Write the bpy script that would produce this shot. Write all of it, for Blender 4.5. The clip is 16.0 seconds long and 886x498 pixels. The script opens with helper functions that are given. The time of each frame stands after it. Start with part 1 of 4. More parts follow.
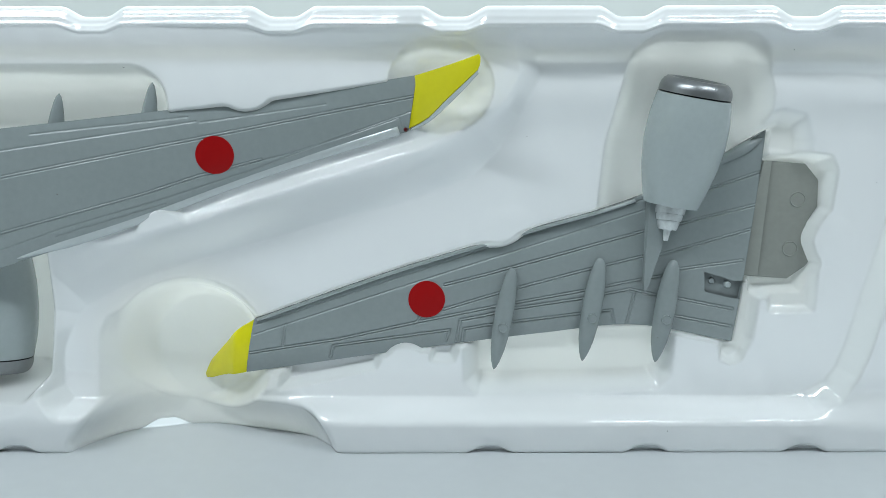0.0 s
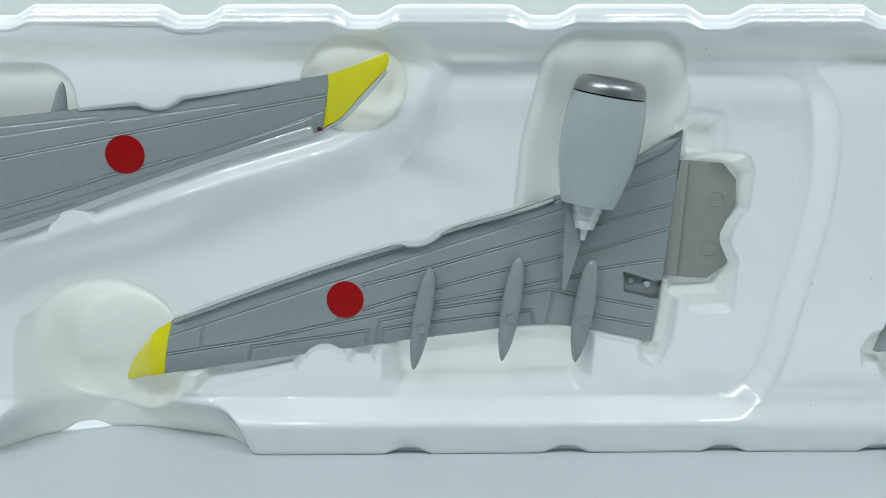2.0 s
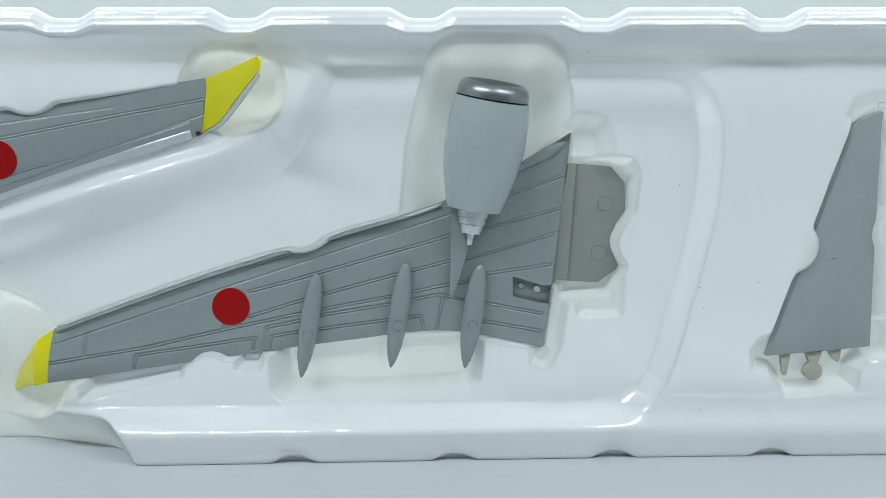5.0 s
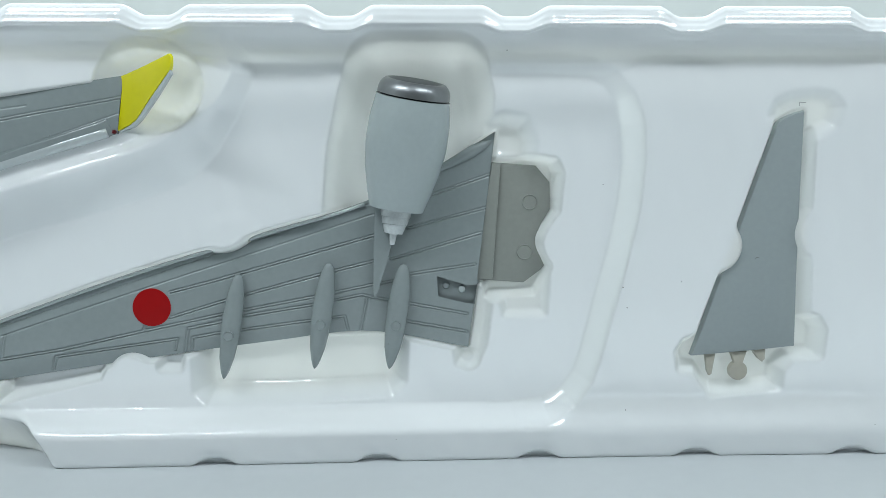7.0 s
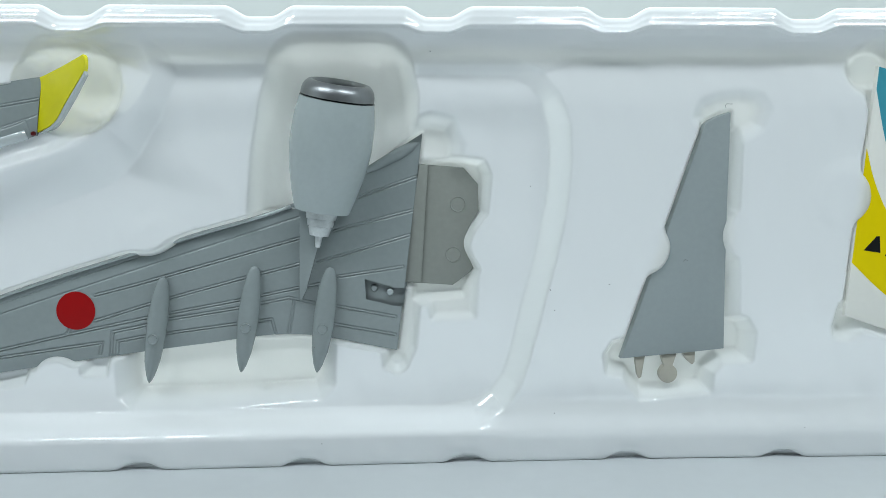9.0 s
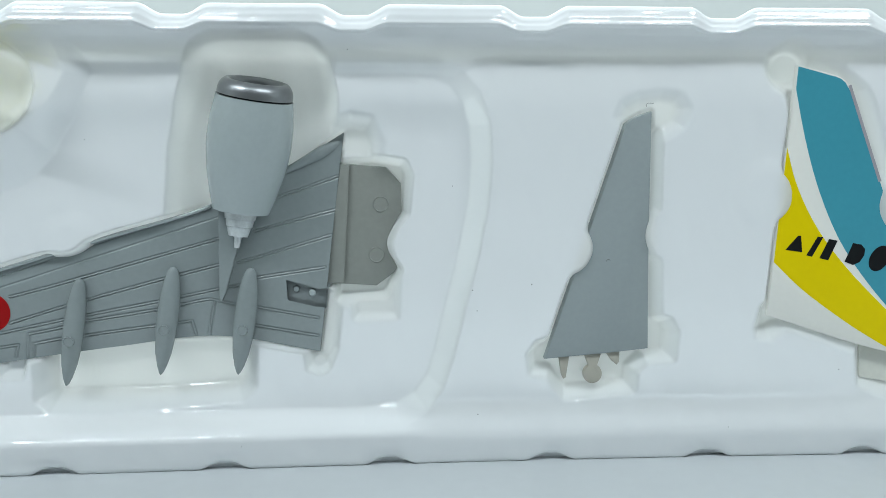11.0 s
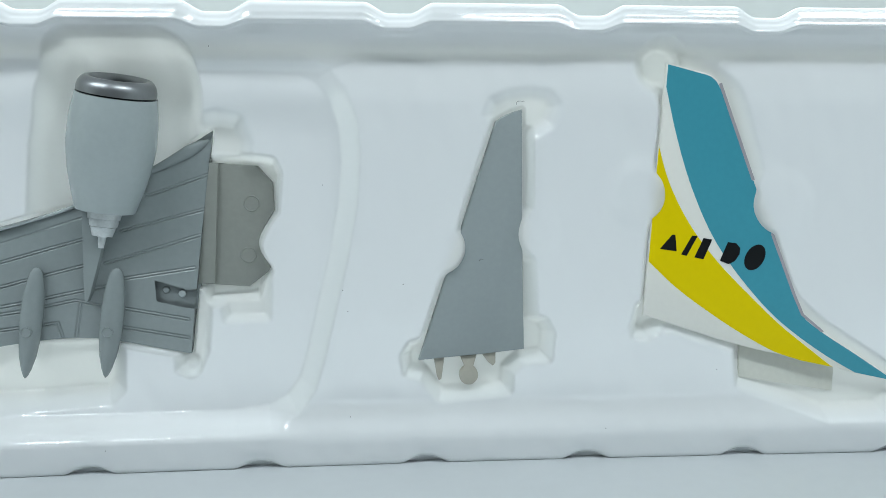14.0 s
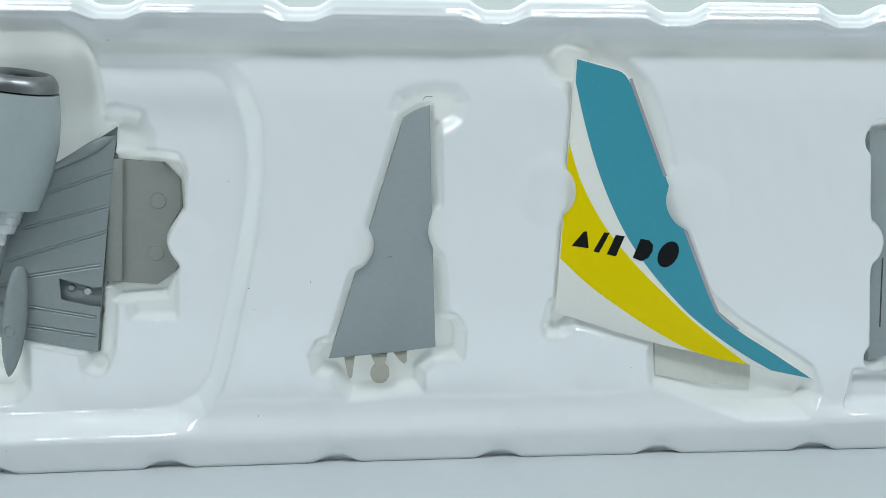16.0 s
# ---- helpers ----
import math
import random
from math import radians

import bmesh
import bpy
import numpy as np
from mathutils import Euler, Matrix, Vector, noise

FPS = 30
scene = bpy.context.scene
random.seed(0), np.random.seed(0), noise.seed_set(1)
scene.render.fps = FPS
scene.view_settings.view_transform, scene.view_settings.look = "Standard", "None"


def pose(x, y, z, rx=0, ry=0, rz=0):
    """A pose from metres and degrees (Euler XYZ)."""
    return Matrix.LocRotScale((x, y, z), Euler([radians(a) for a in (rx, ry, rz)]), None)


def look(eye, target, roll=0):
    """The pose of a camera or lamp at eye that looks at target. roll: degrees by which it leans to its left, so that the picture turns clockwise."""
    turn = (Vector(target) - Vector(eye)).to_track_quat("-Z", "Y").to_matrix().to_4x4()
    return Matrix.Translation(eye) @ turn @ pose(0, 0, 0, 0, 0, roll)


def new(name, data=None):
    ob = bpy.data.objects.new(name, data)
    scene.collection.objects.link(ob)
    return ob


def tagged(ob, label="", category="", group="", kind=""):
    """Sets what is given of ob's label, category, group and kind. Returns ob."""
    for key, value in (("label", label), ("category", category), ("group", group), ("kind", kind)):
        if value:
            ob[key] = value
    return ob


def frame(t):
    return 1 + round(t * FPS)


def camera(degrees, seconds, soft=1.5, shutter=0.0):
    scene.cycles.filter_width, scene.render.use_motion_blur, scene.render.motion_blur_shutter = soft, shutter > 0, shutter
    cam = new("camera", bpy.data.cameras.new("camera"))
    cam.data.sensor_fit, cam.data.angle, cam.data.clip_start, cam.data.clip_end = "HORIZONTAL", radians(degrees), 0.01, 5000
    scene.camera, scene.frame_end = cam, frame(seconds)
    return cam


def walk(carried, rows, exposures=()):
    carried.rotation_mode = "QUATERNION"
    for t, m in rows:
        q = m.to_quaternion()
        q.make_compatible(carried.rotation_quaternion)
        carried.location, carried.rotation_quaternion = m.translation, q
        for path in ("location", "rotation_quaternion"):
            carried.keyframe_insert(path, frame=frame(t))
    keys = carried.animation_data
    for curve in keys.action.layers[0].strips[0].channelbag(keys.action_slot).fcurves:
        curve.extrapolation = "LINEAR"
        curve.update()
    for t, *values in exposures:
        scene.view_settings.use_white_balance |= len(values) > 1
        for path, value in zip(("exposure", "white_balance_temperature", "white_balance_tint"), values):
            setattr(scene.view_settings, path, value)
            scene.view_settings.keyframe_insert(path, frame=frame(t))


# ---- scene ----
cam = camera(59.23, 16.0, soft=0.75)
# seconds; place in millimetres; yaw, pitch and roll in degrees
PATH = [
    (0, 0.63, 2.48, 63.91, 0.652, -8.861, 0.036),
    (0.5, 4.83, 2.73, 63.94, 0.442, -8.872, 0.044),
    (1, 8.87, 2.98, 63.87, 0.269, -8.843, 0.046),
    (1.5, 12.43, 3.34, 63.54, 0.032, -8.744, 0.032),
    (2, 15.35, 3.25, 63.16, 0.059, -8.622, 0.02),
    (2.5, 18.45, 3.68, 62.76, -0.185, -8.511, 0.037),
    (3, 22.01, 3.84, 62.53, -0.235, -8.414, -0.041),
    (3.5, 25.27, 4.08, 62.4, -0.359, -8.245, -0.037),
    (4, 28.29, 4.34, 62.46, -0.581, -8.132, -0.074),
    (6.5, 44.99, 5.64, 62.83, -1.506, -8.235, -0.103),
    (7, 47.75, 5.77, 62.77, -1.76, -8.285, -0.064),
    (7.5, 51.18, 5.86, 63.01, -1.739, -8.394, -0.057),
    (8, 54.27, 6.02, 63.09, -1.822, -8.407, -0.06),
    (8.5, 57.3, 6.17, 62.98, -1.923, -8.31, -0.055),
    (9, 60.89, 6.46, 62.96, -2.139, -8.241, -0.061),
    (11.5, 76.33, 7.18, 62.89, -3.355, -8.293, 0.006),
    (12, 80.08, 7.17, 62.73, -3.366, -8.277, 0.014),
    (12.5, 83.69, 7.48, 62.64, -3.627, -8.301, 0.005),
    (13, 87.24, 7.5, 62.13, -3.936, -8.127, 0.014),
    (13.5, 90.97, 7.48, 61.63, -4.069, -7.911, 0.01),
    (14, 94.98, 7.41, 61.05, -4.211, -7.687, -0.018),
    (14.5, 99.14, 7.44, 60.68, -4.342, -7.609, -0.044),
    (15, 102.23, 7.58, 60.69, -4.574, -7.694, 0.015),
    (15.5, 106.28, 7.56, 60.45, -4.796, -7.68, 0.002),
    (16, 111.11, 7.77, 60.22, -4.609, -7.666, -0.004),
]
walk(cam, [(t, pose(x / 1000, y / 1000, z / 1000, 90 + pitch, 0, yaw) @ pose(0, 0, 0, 0, 0, roll)) for t, x, y, z, yaw, pitch, roll in PATH])

# ---- world, lamps ----
world = bpy.data.worlds.new("room_air")
scene.world = world
world.use_nodes = True
world.node_tree.nodes["Background"].inputs[0].default_value = (0.80, 0.90, 1.0, 1)
world.node_tree.nodes["Background"].inputs[1].default_value = 0.43


def area_lamp(name, where, target, sx, sy, watts, colour):
    data = bpy.data.lights.new(name, "AREA")
    data.shape, data.size, data.size_y, data.energy, data.color = "RECTANGLE", sx, sy, watts, colour
    ob = new(name, data)
    ob.matrix_world = look(where, target)
    return ob


LAMP = (0.854, 0.948, 0.997)
area_lamp("front_led_strip", (-0.25, -0.16, 0.575), (-0.17, 0.09, 0.0), 0.40, 0.03, 2.16, LAMP)
area_lamp("front_led_strip", (0.38, -0.16, 0.575), (0.30, 0.09, 0.0), 0.44, 0.03, 1.98, LAMP)
area_lamp("rear_led_strip", (0.07, 0.34, 0.57), (0.07, 0.28, 0.0), 1.0, 0.06, 5.0, LAMP)

MM = 0.001


# ---- materials ----
def material(name, colour, rough=0.4, metal=0.0, grain=0.06, grain_scale=900.0, bump=0.05, gloss=0.35):
    """Plastic or paint with a fine grain, soft larger blotches and a little relief."""
    mat = bpy.data.materials.new(name)
    mat.use_nodes = True
    nt = mat.node_tree
    b = nt.nodes["Principled BSDF"]
    tc = nt.nodes.new("ShaderNodeTexCoord")
    n1, n2 = nt.nodes.new("ShaderNodeTexNoise"), nt.nodes.new("ShaderNodeTexNoise")
    n1.inputs["Scale"].default_value, n2.inputs["Scale"].default_value = grain_scale, 45.0
    n1.inputs["Detail"].default_value = n2.inputs["Detail"].default_value = 3
    add = nt.nodes.new("ShaderNodeMath")
    add.operation = "ADD"
    ramp = nt.nodes.new("ShaderNodeMapRange")
    ramp.inputs["From Min"].default_value, ramp.inputs["From Max"].default_value = 0.6, 1.4
    ramp.inputs["To Min"].default_value, ramp.inputs["To Max"].default_value = 1 - grain, 1 + grain
    mul = nt.nodes.new("ShaderNodeVectorMath")
    mul.operation = "SCALE"
    mul.inputs[0].default_value = colour
    for n in (n1, n2):
        nt.links.new(tc.outputs["Object"], n.inputs["Vector"])
    nt.links.new(n1.outputs["Fac"], add.inputs[0])
    nt.links.new(n2.outputs["Fac"], add.inputs[1])
    nt.links.new(add.outputs[0], ramp.inputs["Value"])
    nt.links.new(ramp.outputs["Result"], mul.inputs["Scale"])
    nt.links.new(mul.outputs["Vector"], b.inputs["Base Color"])
    rr = nt.nodes.new("ShaderNodeMapRange")
    rr.inputs["To Min"].default_value, rr.inputs["To Max"].default_value = rough * 0.85, min(1, rough * 1.15)
    nt.links.new(n2.outputs["Fac"], rr.inputs["Value"])
    nt.links.new(rr.outputs["Result"], b.inputs["Roughness"])
    b.inputs["Metallic"].default_value = metal
    b.inputs["Specular IOR Level"].default_value = gloss
    if bump:
        bp = nt.nodes.new("ShaderNodeBump")
        bp.inputs["Strength"].default_value, bp.inputs["Distance"].default_value = bump, 0.0002
        nt.links.new(n1.outputs["Fac"], bp.inputs["Height"])
        nt.links.new(bp.outputs["Normal"], b.inputs["Normal"])
    return mat


def tray_material():
    """Glossy white vacuum-formed sheet; where it is drawn deep it is thin, creamier and lets light through."""
    mat = bpy.data.materials.new("white_formed_plastic")
    mat.use_nodes = True
    nt = mat.node_tree
    b = nt.nodes["Principled BSDF"]
    out = nt.nodes["Material Output"]
    at = nt.nodes.new("ShaderNodeAttribute")
    at.attribute_name = "drawn"
    mix = nt.nodes.new("ShaderNodeMixRGB")
    mix.inputs[1].default_value, mix.inputs[2].default_value = (0.815, 0.83, 0.84, 1), (0.84, 0.825, 0.775, 1)
    cream = nt.nodes.new("ShaderNodeAttribute")
    cream.attribute_name = "cream"
    nt.links.new(cream.outputs["Fac"], mix.inputs[0])
    nt.links.new(mix.outputs[0], b.inputs["Base Color"])
    tc = nt.nodes.new("ShaderNodeTexCoord")
    n1, n2 = nt.nodes.new("ShaderNodeTexNoise"), nt.nodes.new("ShaderNodeTexNoise")
    n1.inputs["Scale"].default_value, n2.inputs["Scale"].default_value = 60, 420
    rr = nt.nodes.new("ShaderNodeMapRange")
    rr.inputs["To Min"].default_value, rr.inputs["To Max"].default_value = 0.02, 0.06
    bp = nt.nodes.new("ShaderNodeBump")
    bp.inputs["Strength"].default_value, bp.inputs["Distance"].default_value = 0.05, 0.0006
    for n in (n1, n2):
        nt.links.new(tc.outputs["Object"], n.inputs["Vector"])
    nt.links.new(n1.outputs["Fac"], rr.inputs["Value"])
    nt.links.new(rr.outputs["Result"], b.inputs["Roughness"])
    fine = nt.nodes.new("ShaderNodeMath")
    fine.operation, fine.inputs[1].default_value = "MULTIPLY_ADD", 0.12
    nt.links.new(n2.outputs["Fac"], fine.inputs[0])
    nt.links.new(n1.outputs["Fac"], fine.inputs[2])
    nt.links.new(fine.outputs[0], bp.inputs["Height"])
    nt.links.new(bp.outputs["Normal"], b.inputs["Normal"])
    b.inputs["Subsurface Weight"].default_value = 0.12
    b.inputs["IOR"].default_value = 1.8
    b.inputs["Subsurface Radius"].default_value = (1.0, 1.0, 1.0)
    b.inputs["Subsurface Scale"].default_value = 0.0008
    tr = nt.nodes.new("ShaderNodeBsdfTranslucent")
    tr.inputs[0].default_value = (0.962, 0.964, 0.945, 1)
    f = nt.nodes.new("ShaderNodeMapRange")
    f.inputs["To Min"].default_value, f.inputs["To Max"].default_value = 0.02, 0.64
    nt.links.new(at.outputs["Fac"], f.inputs["Value"])
    ms = nt.nodes.new("ShaderNodeMixShader")
    nt.links.new(f.outputs["Result"], ms.inputs[0])
    nt.links.new(b.outputs[0], ms.inputs[1])
    nt.links.new(tr.outputs[0], ms.inputs[2])
    nt.links.new(ms.outputs[0], out.inputs["Surface"])
    return mat


M_TRAY = tray_material()
M_GREY = material("grey_model_plastic", (0.253, 0.287, 0.291), 0.24, grain=0.05, bump=0.04, gloss=0.5)
M_NACELLE = material("pale_grey_model_plastic", (0.37, 0.418, 0.422), 0.17, grain=0.04, bump=0.03, gloss=0.5)
M_STAB = material("flat_grey_model_plastic", (0.300, 0.339, 0.344), 0.42, grain=0.04, bump=0.08)
M_TAB = material("warm_grey_bare_plastic", (0.264, 0.276, 0.254), 0.42, grain=0.06, bump=0.06)
M_YELLOW = material("lemon_yellow_paint", (0.72, 0.66, 0.012), 0.24, gloss=0.3, grain=0.03, bump=0.02)
M_GOLD = material("golden_yellow_print", (0.76, 0.59, 0.0), 0.36, gloss=0.1, grain=0.02, bump=0.02)
M_RED = material("red_print", (0.315, 0.002, 0.003), 0.42, gloss=0.2, grain=0.06, bump=0.02)
M_NAV = material("dark_red_paint", (0.09, 0.004, 0.008), 0.35, gloss=0.3, grain=0.05, bump=0.0)
M_BLUE = material("turquoise_blue_print", (0.055, 0.30, 0.385), 0.3, gloss=0.2, grain=0.04, bump=0.02)
M_WHITE = material("white_model_plastic", (0.78, 0.77, 0.72), 0.35, grain=0.02, bump=0.02)
M_PIN = material("tan_grey_bare_plastic", (0.43, 0.41, 0.35), 0.42, grain=0.08, bump=0.06)
M_CREAM = material("translucent_white_plastic", (0.73, 0.73, 0.66), 0.4, grain=0.05, bump=0.03)
M_BLACK = material("black_print", (0.006, 0.007, 0.008), 0.35, gloss=0.2, grain=0.1, bump=0.02)
M_METAL = material("dull_silver_paint", (0.27, 0.28, 0.29), 0.33, metal=0.8, grain=0.08, bump=0.03)
M_LEAD = material("silver_leading_edge_paint", (0.50, 0.54, 0.55), 0.15, metal=0.2, grain=0.05, bump=0.03)
M_SILVER = material("pale_silver_plastic", (0.60, 0.63, 0.64), 0.35, metal=0.3, grain=0.12, grain_scale=2200, bump=0.06)
M_DARK = material("dark_recess_paint", (0.05, 0.055, 0.06), 0.5, grain=0.1)
M_TABLE = material("white_table_top", (0.55, 0.577, 0.593), 0.42, grain=0.02, grain_scale=300, bump=0.02)
M_WALL = material("pale_wall_paint", (0.50, 0.525, 0.51), 0.8, grain=0.02, grain_scale=60, bump=0.0)
M_BACK = material("pale_back_wall_paint", (0.52, 0.545, 0.53), 0.8, grain=0.02, grain_scale=60, bump=0.0)
M_ROOM = material("grey_room_paint", (0.21, 0.217, 0.217), 0.8, grain=0.1, grain_scale=20, bump=0.0)
M_EDGE = material("mauve_grey_plastic", (0.36, 0.34, 0.37), 0.4, grain=0.05, bump=0.03)
M_SPECK = material("dark_dust", (0.16, 0.16, 0.16), 0.8, bump=0)


# ---- mesh helpers (all in millimetres) ----
def mesh_object(name, verts, faces, mat, parent=None, smooth=True, label="", auto=None):
    me = bpy.data.meshes.new(name)
    me.from_pydata([tuple(float(c) * MM for c in v) for v in verts], [], [tuple(f) for f in faces])
    me.materials.append(mat)
    bm = bmesh.new()
    bm.from_mesh(me)
    bmesh.ops.recalc_face_normals(bm, faces=bm.faces)
    if auto:
        for e in bm.edges:
            if len(e.link_faces) == 2 and e.calc_face_angle(0) > radians(auto):
                e.smooth = False
    bm.to_mesh(me)
    bm.free()
    if smooth:
        me.polygons.foreach_set("use_smooth", [True] * len(me.polygons))
    ob = new(name, me)
    if parent:
        ob.parent = parent
    if label:
        tagged(ob, label)
    return ob


def thing(name, label, category, group="", kind=""):
    return tagged(new(name), label, category, group, kind)


def grid_faces(nr, nc, close=False, start=0):
    r, c = np.meshgrid(np.arange(nr - 1), np.arange(nc if close else nc - 1), indexing="ij")
    a = r * nc + c
    b = r * nc + (c + 1) % nc
    return np.stack([a, b, b + nc, a + nc], -1).reshape(-1, 4) + start


def curve_at(knots, pts, u):
    """A smooth line through pts at the knots, read at u."""
    p = np.array(pts, float)
    k = np.array(knots, float)
    m = np.gradient(p, k, axis=0)
    i = np.clip(np.searchsorted(k, u, side="right") - 1, 0, len(k) - 2)
    h = (k[i + 1] - k[i])[:, None]
    t = ((u - k[i]) / h[:, 0])[:, None]
    return ((1 + 2 * t) * (1 - t) ** 2 * p[i] + t * (1 - t) ** 2 * h * m[i]
            + t * t * (3 - 2 * t) * p[i + 1] + t * t * (t - 1) * h * m[i + 1])


def smooth_line(pts, n=8):
    """A smooth open line through pts."""
    p = np.array(pts, float)
    k = np.concatenate([[0], np.cumsum(np.hypot(*np.diff(p, axis=0).T))])
    return curve_at(k, p, np.linspace(0, k[-1], n * (len(p) - 1) + 1))


def sd(poly, X, Z):
    """Signed distance to a closed outline, minus inside."""
    p = np.array(poly, float)
    best = np.full(X.shape, 1e9)
    inside = np.zeros(X.shape, bool)
    for a, b in zip(p, np.roll(p, -1, axis=0)):
        e = b - a
        t = np.clip(((X - a[0]) * e[0] + (Z - a[1]) * e[1]) / (e @ e), 0, 1)
        best = np.minimum(best, (X - a[0] - t * e[0]) ** 2 + (Z - a[1] - t * e[1]) ** 2)
        cross = (a[1] > Z) != (b[1] > Z)
        with np.errstate(divide="ignore", invalid="ignore"):
            xs = a[0] + (Z - a[1]) * e[0] / (e[1] if e[1] else 1e-9)
        inside ^= cross & (X < xs)
    return np.where(inside, -1, 1) * np.sqrt(best)


def ramp01(v):
    v = np.clip(v, 0, 1)
    return v * v * (3 - 2 * v)


def seg_dist(a, b, X, Z):
    ex, ez = b[0] - a[0], b[1] - a[1]
    t = np.clip(((X - a[0]) * ex + (Z - a[1]) * ez) / (ex * ex + ez * ez), 0, 1)
    return np.hypot(X - a[0] - t * ex, Z - a[1] - t * ez)


def inset(poly, d):
    p = np.array(poly, float)
    area = np.sum(p[:, 0] * np.roll(p[:, 1], -1) - np.roll(p[:, 0], -1) * p[:, 1])
    e = np.roll(p, -1, axis=0) - p
    n = np.stack([-e[:, 1], e[:, 0]], -1) / np.hypot(*e.T)[:, None] * np.sign(area)
    m = n + np.roll(n, 1, axis=0)
    m /= np.maximum(np.hypot(*m.T), 0.3)[:, None]
    return p + m * d


def plate(name, poly, front, back, bevel, mat, parent=None, label="", auto=40):
    """A flat piece with rounded front edges; front and back may be numbers or functions of x, z."""
    p = np.array(poly, float)
    f = front if callable(front) else (lambda x, z: front + 0 * x)
    g = back if callable(back) else (lambda x, z: back + 0 * x)
    rings = []
    for off, dy in ((bevel, 0), (bevel * 0.3, bevel * 0.25), (0, bevel)):
        q = inset(p, off) if off else p
        rings.append(np.stack([q[:, 0], f(q[:, 0], q[:, 1]) + dy, q[:, 1]], -1))
    rings.append(np.stack([p[:, 0], g(p[:, 0], p[:, 1]), p[:, 1]], -1))
    n = len(p)
    faces = [tuple(x) for x in grid_faces(4, n, True)] + [tuple(range(n)), tuple(range(3 * n, 4 * n))]
    return mesh_object(name, np.concatenate(rings), faces, mat, parent, True, label, auto)


def decal(name, poly, front, mat, parent, label="", lift=0.04):
    p = np.array(poly, float)
    f = front if callable(front) else (lambda x, z: front + 0 * x)
    n = len(p)
    v = np.concatenate([np.stack([p[:, 0], f(p[:, 0], p[:, 1]) - lift, p[:, 1]], -1), np.stack([p[:, 0], f(p[:, 0], p[:, 1]) + 0.02, p[:, 1]], -1)])
    return mesh_object(name, v, [tuple(range(n))] + [tuple(x) for x in grid_faces(2, n, True)], mat, parent, False, label)


def turned(name, axis_a, axis_b, profile, mat, parent, label="", sides=48, close=(True, True), auto=35, scarf=0.0):
    """A turned body: profile is rows of (way along the axis in mm, radius)."""
    a, b = Vector(axis_a), Vector(axis_b)
    q = (b - a).to_track_quat("Z", "Y")
    verts = []
    for s, r in profile:
        for k in range(sides):
            t = 2 * math.pi * k / sides
            p = a + q @ Vector((r * math.cos(t), r * math.sin(t), s))
            axis_y = a.y + (b.y - a.y) * s / (b - a).length
            verts.append(p - (b - a).normalized() * scarf * (p.y - axis_y) * max(0, 1 - s / 14))
    faces = [tuple(x) for x in grid_faces(len(profile), sides, True)]
    if close[0]:
        faces.append(tuple(range(sides)))
    if close[1]:
        faces.append(tuple(range((len(profile) - 1) * sides, len(profile) * sides)))
    return mesh_object(name, verts, faces, mat, parent, True, label, auto)


def ball_lump(name, line, widths, heights, mat, parent, label="", sides=20):
    """A canoe-like fairing along a line of (x, y, z), with half widths and heights towards the viewer."""
    p = np.array(line, float)
    t = np.gradient(p, axis=0)
    t /= np.linalg.norm(t, axis=1)[:, None]
    side = np.cross(t, np.array([0, 1.0, 0]))
    side /= np.linalg.norm(side, axis=1)[:, None]
    verts = []
    for c, s, w, h in zip(p, side, widths, heights):
        for k in range(sides):
            a = 2 * math.pi * k / sides
            verts.append(c + s * w * math.cos(a) + np.array([0, -1.0, 0]) * h * math.sin(a))
    faces = [tuple(x) for x in grid_faces(len(p), sides, True)] + [tuple(range(sides)), tuple(range((len(p) - 1) * sides, len(p) * sides))]
    return mesh_object(name, verts, faces, mat, parent, True, label)


# ---- outlines of the model parts, in tray millimetres (x, z) ----
B_LEAD = [(62.6, 63.5), (52.8, 57.5), (39.2, 50.8), (16.5, 43.8), (-10.7, 35.5), (-39.6, 25.3)]
B_LEAD_U = [0, 0.1, 0.235, 0.46, 0.73, 1]
B_TRAIL = [(57.4, 21.1), (36.9, 24.5), (19.1, 22.7), (-6.2, 19.4), (-41.4, 14.3)]
B_TRAIL_U = [0, 0.21, 0.39, 0.64, 1]
A_TRAIL = [(-125, 59.3), (-82.5, 63.7), (-50.8, 67.3), (-31.1, 69.7), (-6.0, 73.7)]
A_LEAD = [(-125, 24), (-84.7, 37.6), (-60.3, 45.5), (-35.8, 54.5), (-7.7, 63.2)]
A_U = [0, 0.33, 0.58, 0.78, 1]
STAB = [(115.5, 65.1), (118.4, 66.8), (120.4, 67.4), (121.4, 21.7), (113.9, 20.9), (101, 19.9)]
FIN = [(147.1, 75.9), (156.6, 73.2), (158, 71.2), (165.1, 54), (169.2, 44.1), (174.4, 31.8), (176.3, 27.9), (180.6, 24.4), (184.8, 21.7),
       (196.7, 13.9), (187.5, 15.9), (182.2, 17.4), (164.1, 21.9), (144.2, 28.4), (144.8, 38.9), (146.1, 60.7)]
TAB = [(115.5, 65.1), (118.4, 66.8), (120.4, 67.4), (121.4, 21.7), (113.9, 20.9), (101, 19.9)]
FIN = [(147.1, 75.9), (156.9, 72.8), (158, 71), (165, 53.2), (169.2, 44.1), (173.6, 33), (175.6, 29.1), (177.6, 26.6), (179.9, 24.5),
       (196.3, 13.9), (187.4, 15.9), (183.2, 17.2), (164, 22), (143.9, 28.4), (144.5, 38.9), (145.4, 55)]
TAB = [(61.5, 57.6), (70.6, 56.9), (73.4, 53.7), (73.6, 48.4), (71.7, 45.2), (71.1, 42), (71.5, 39.6), (72.6, 37.2), (72, 36.3), (68.5, 33.7), (58.5, 34.4)]


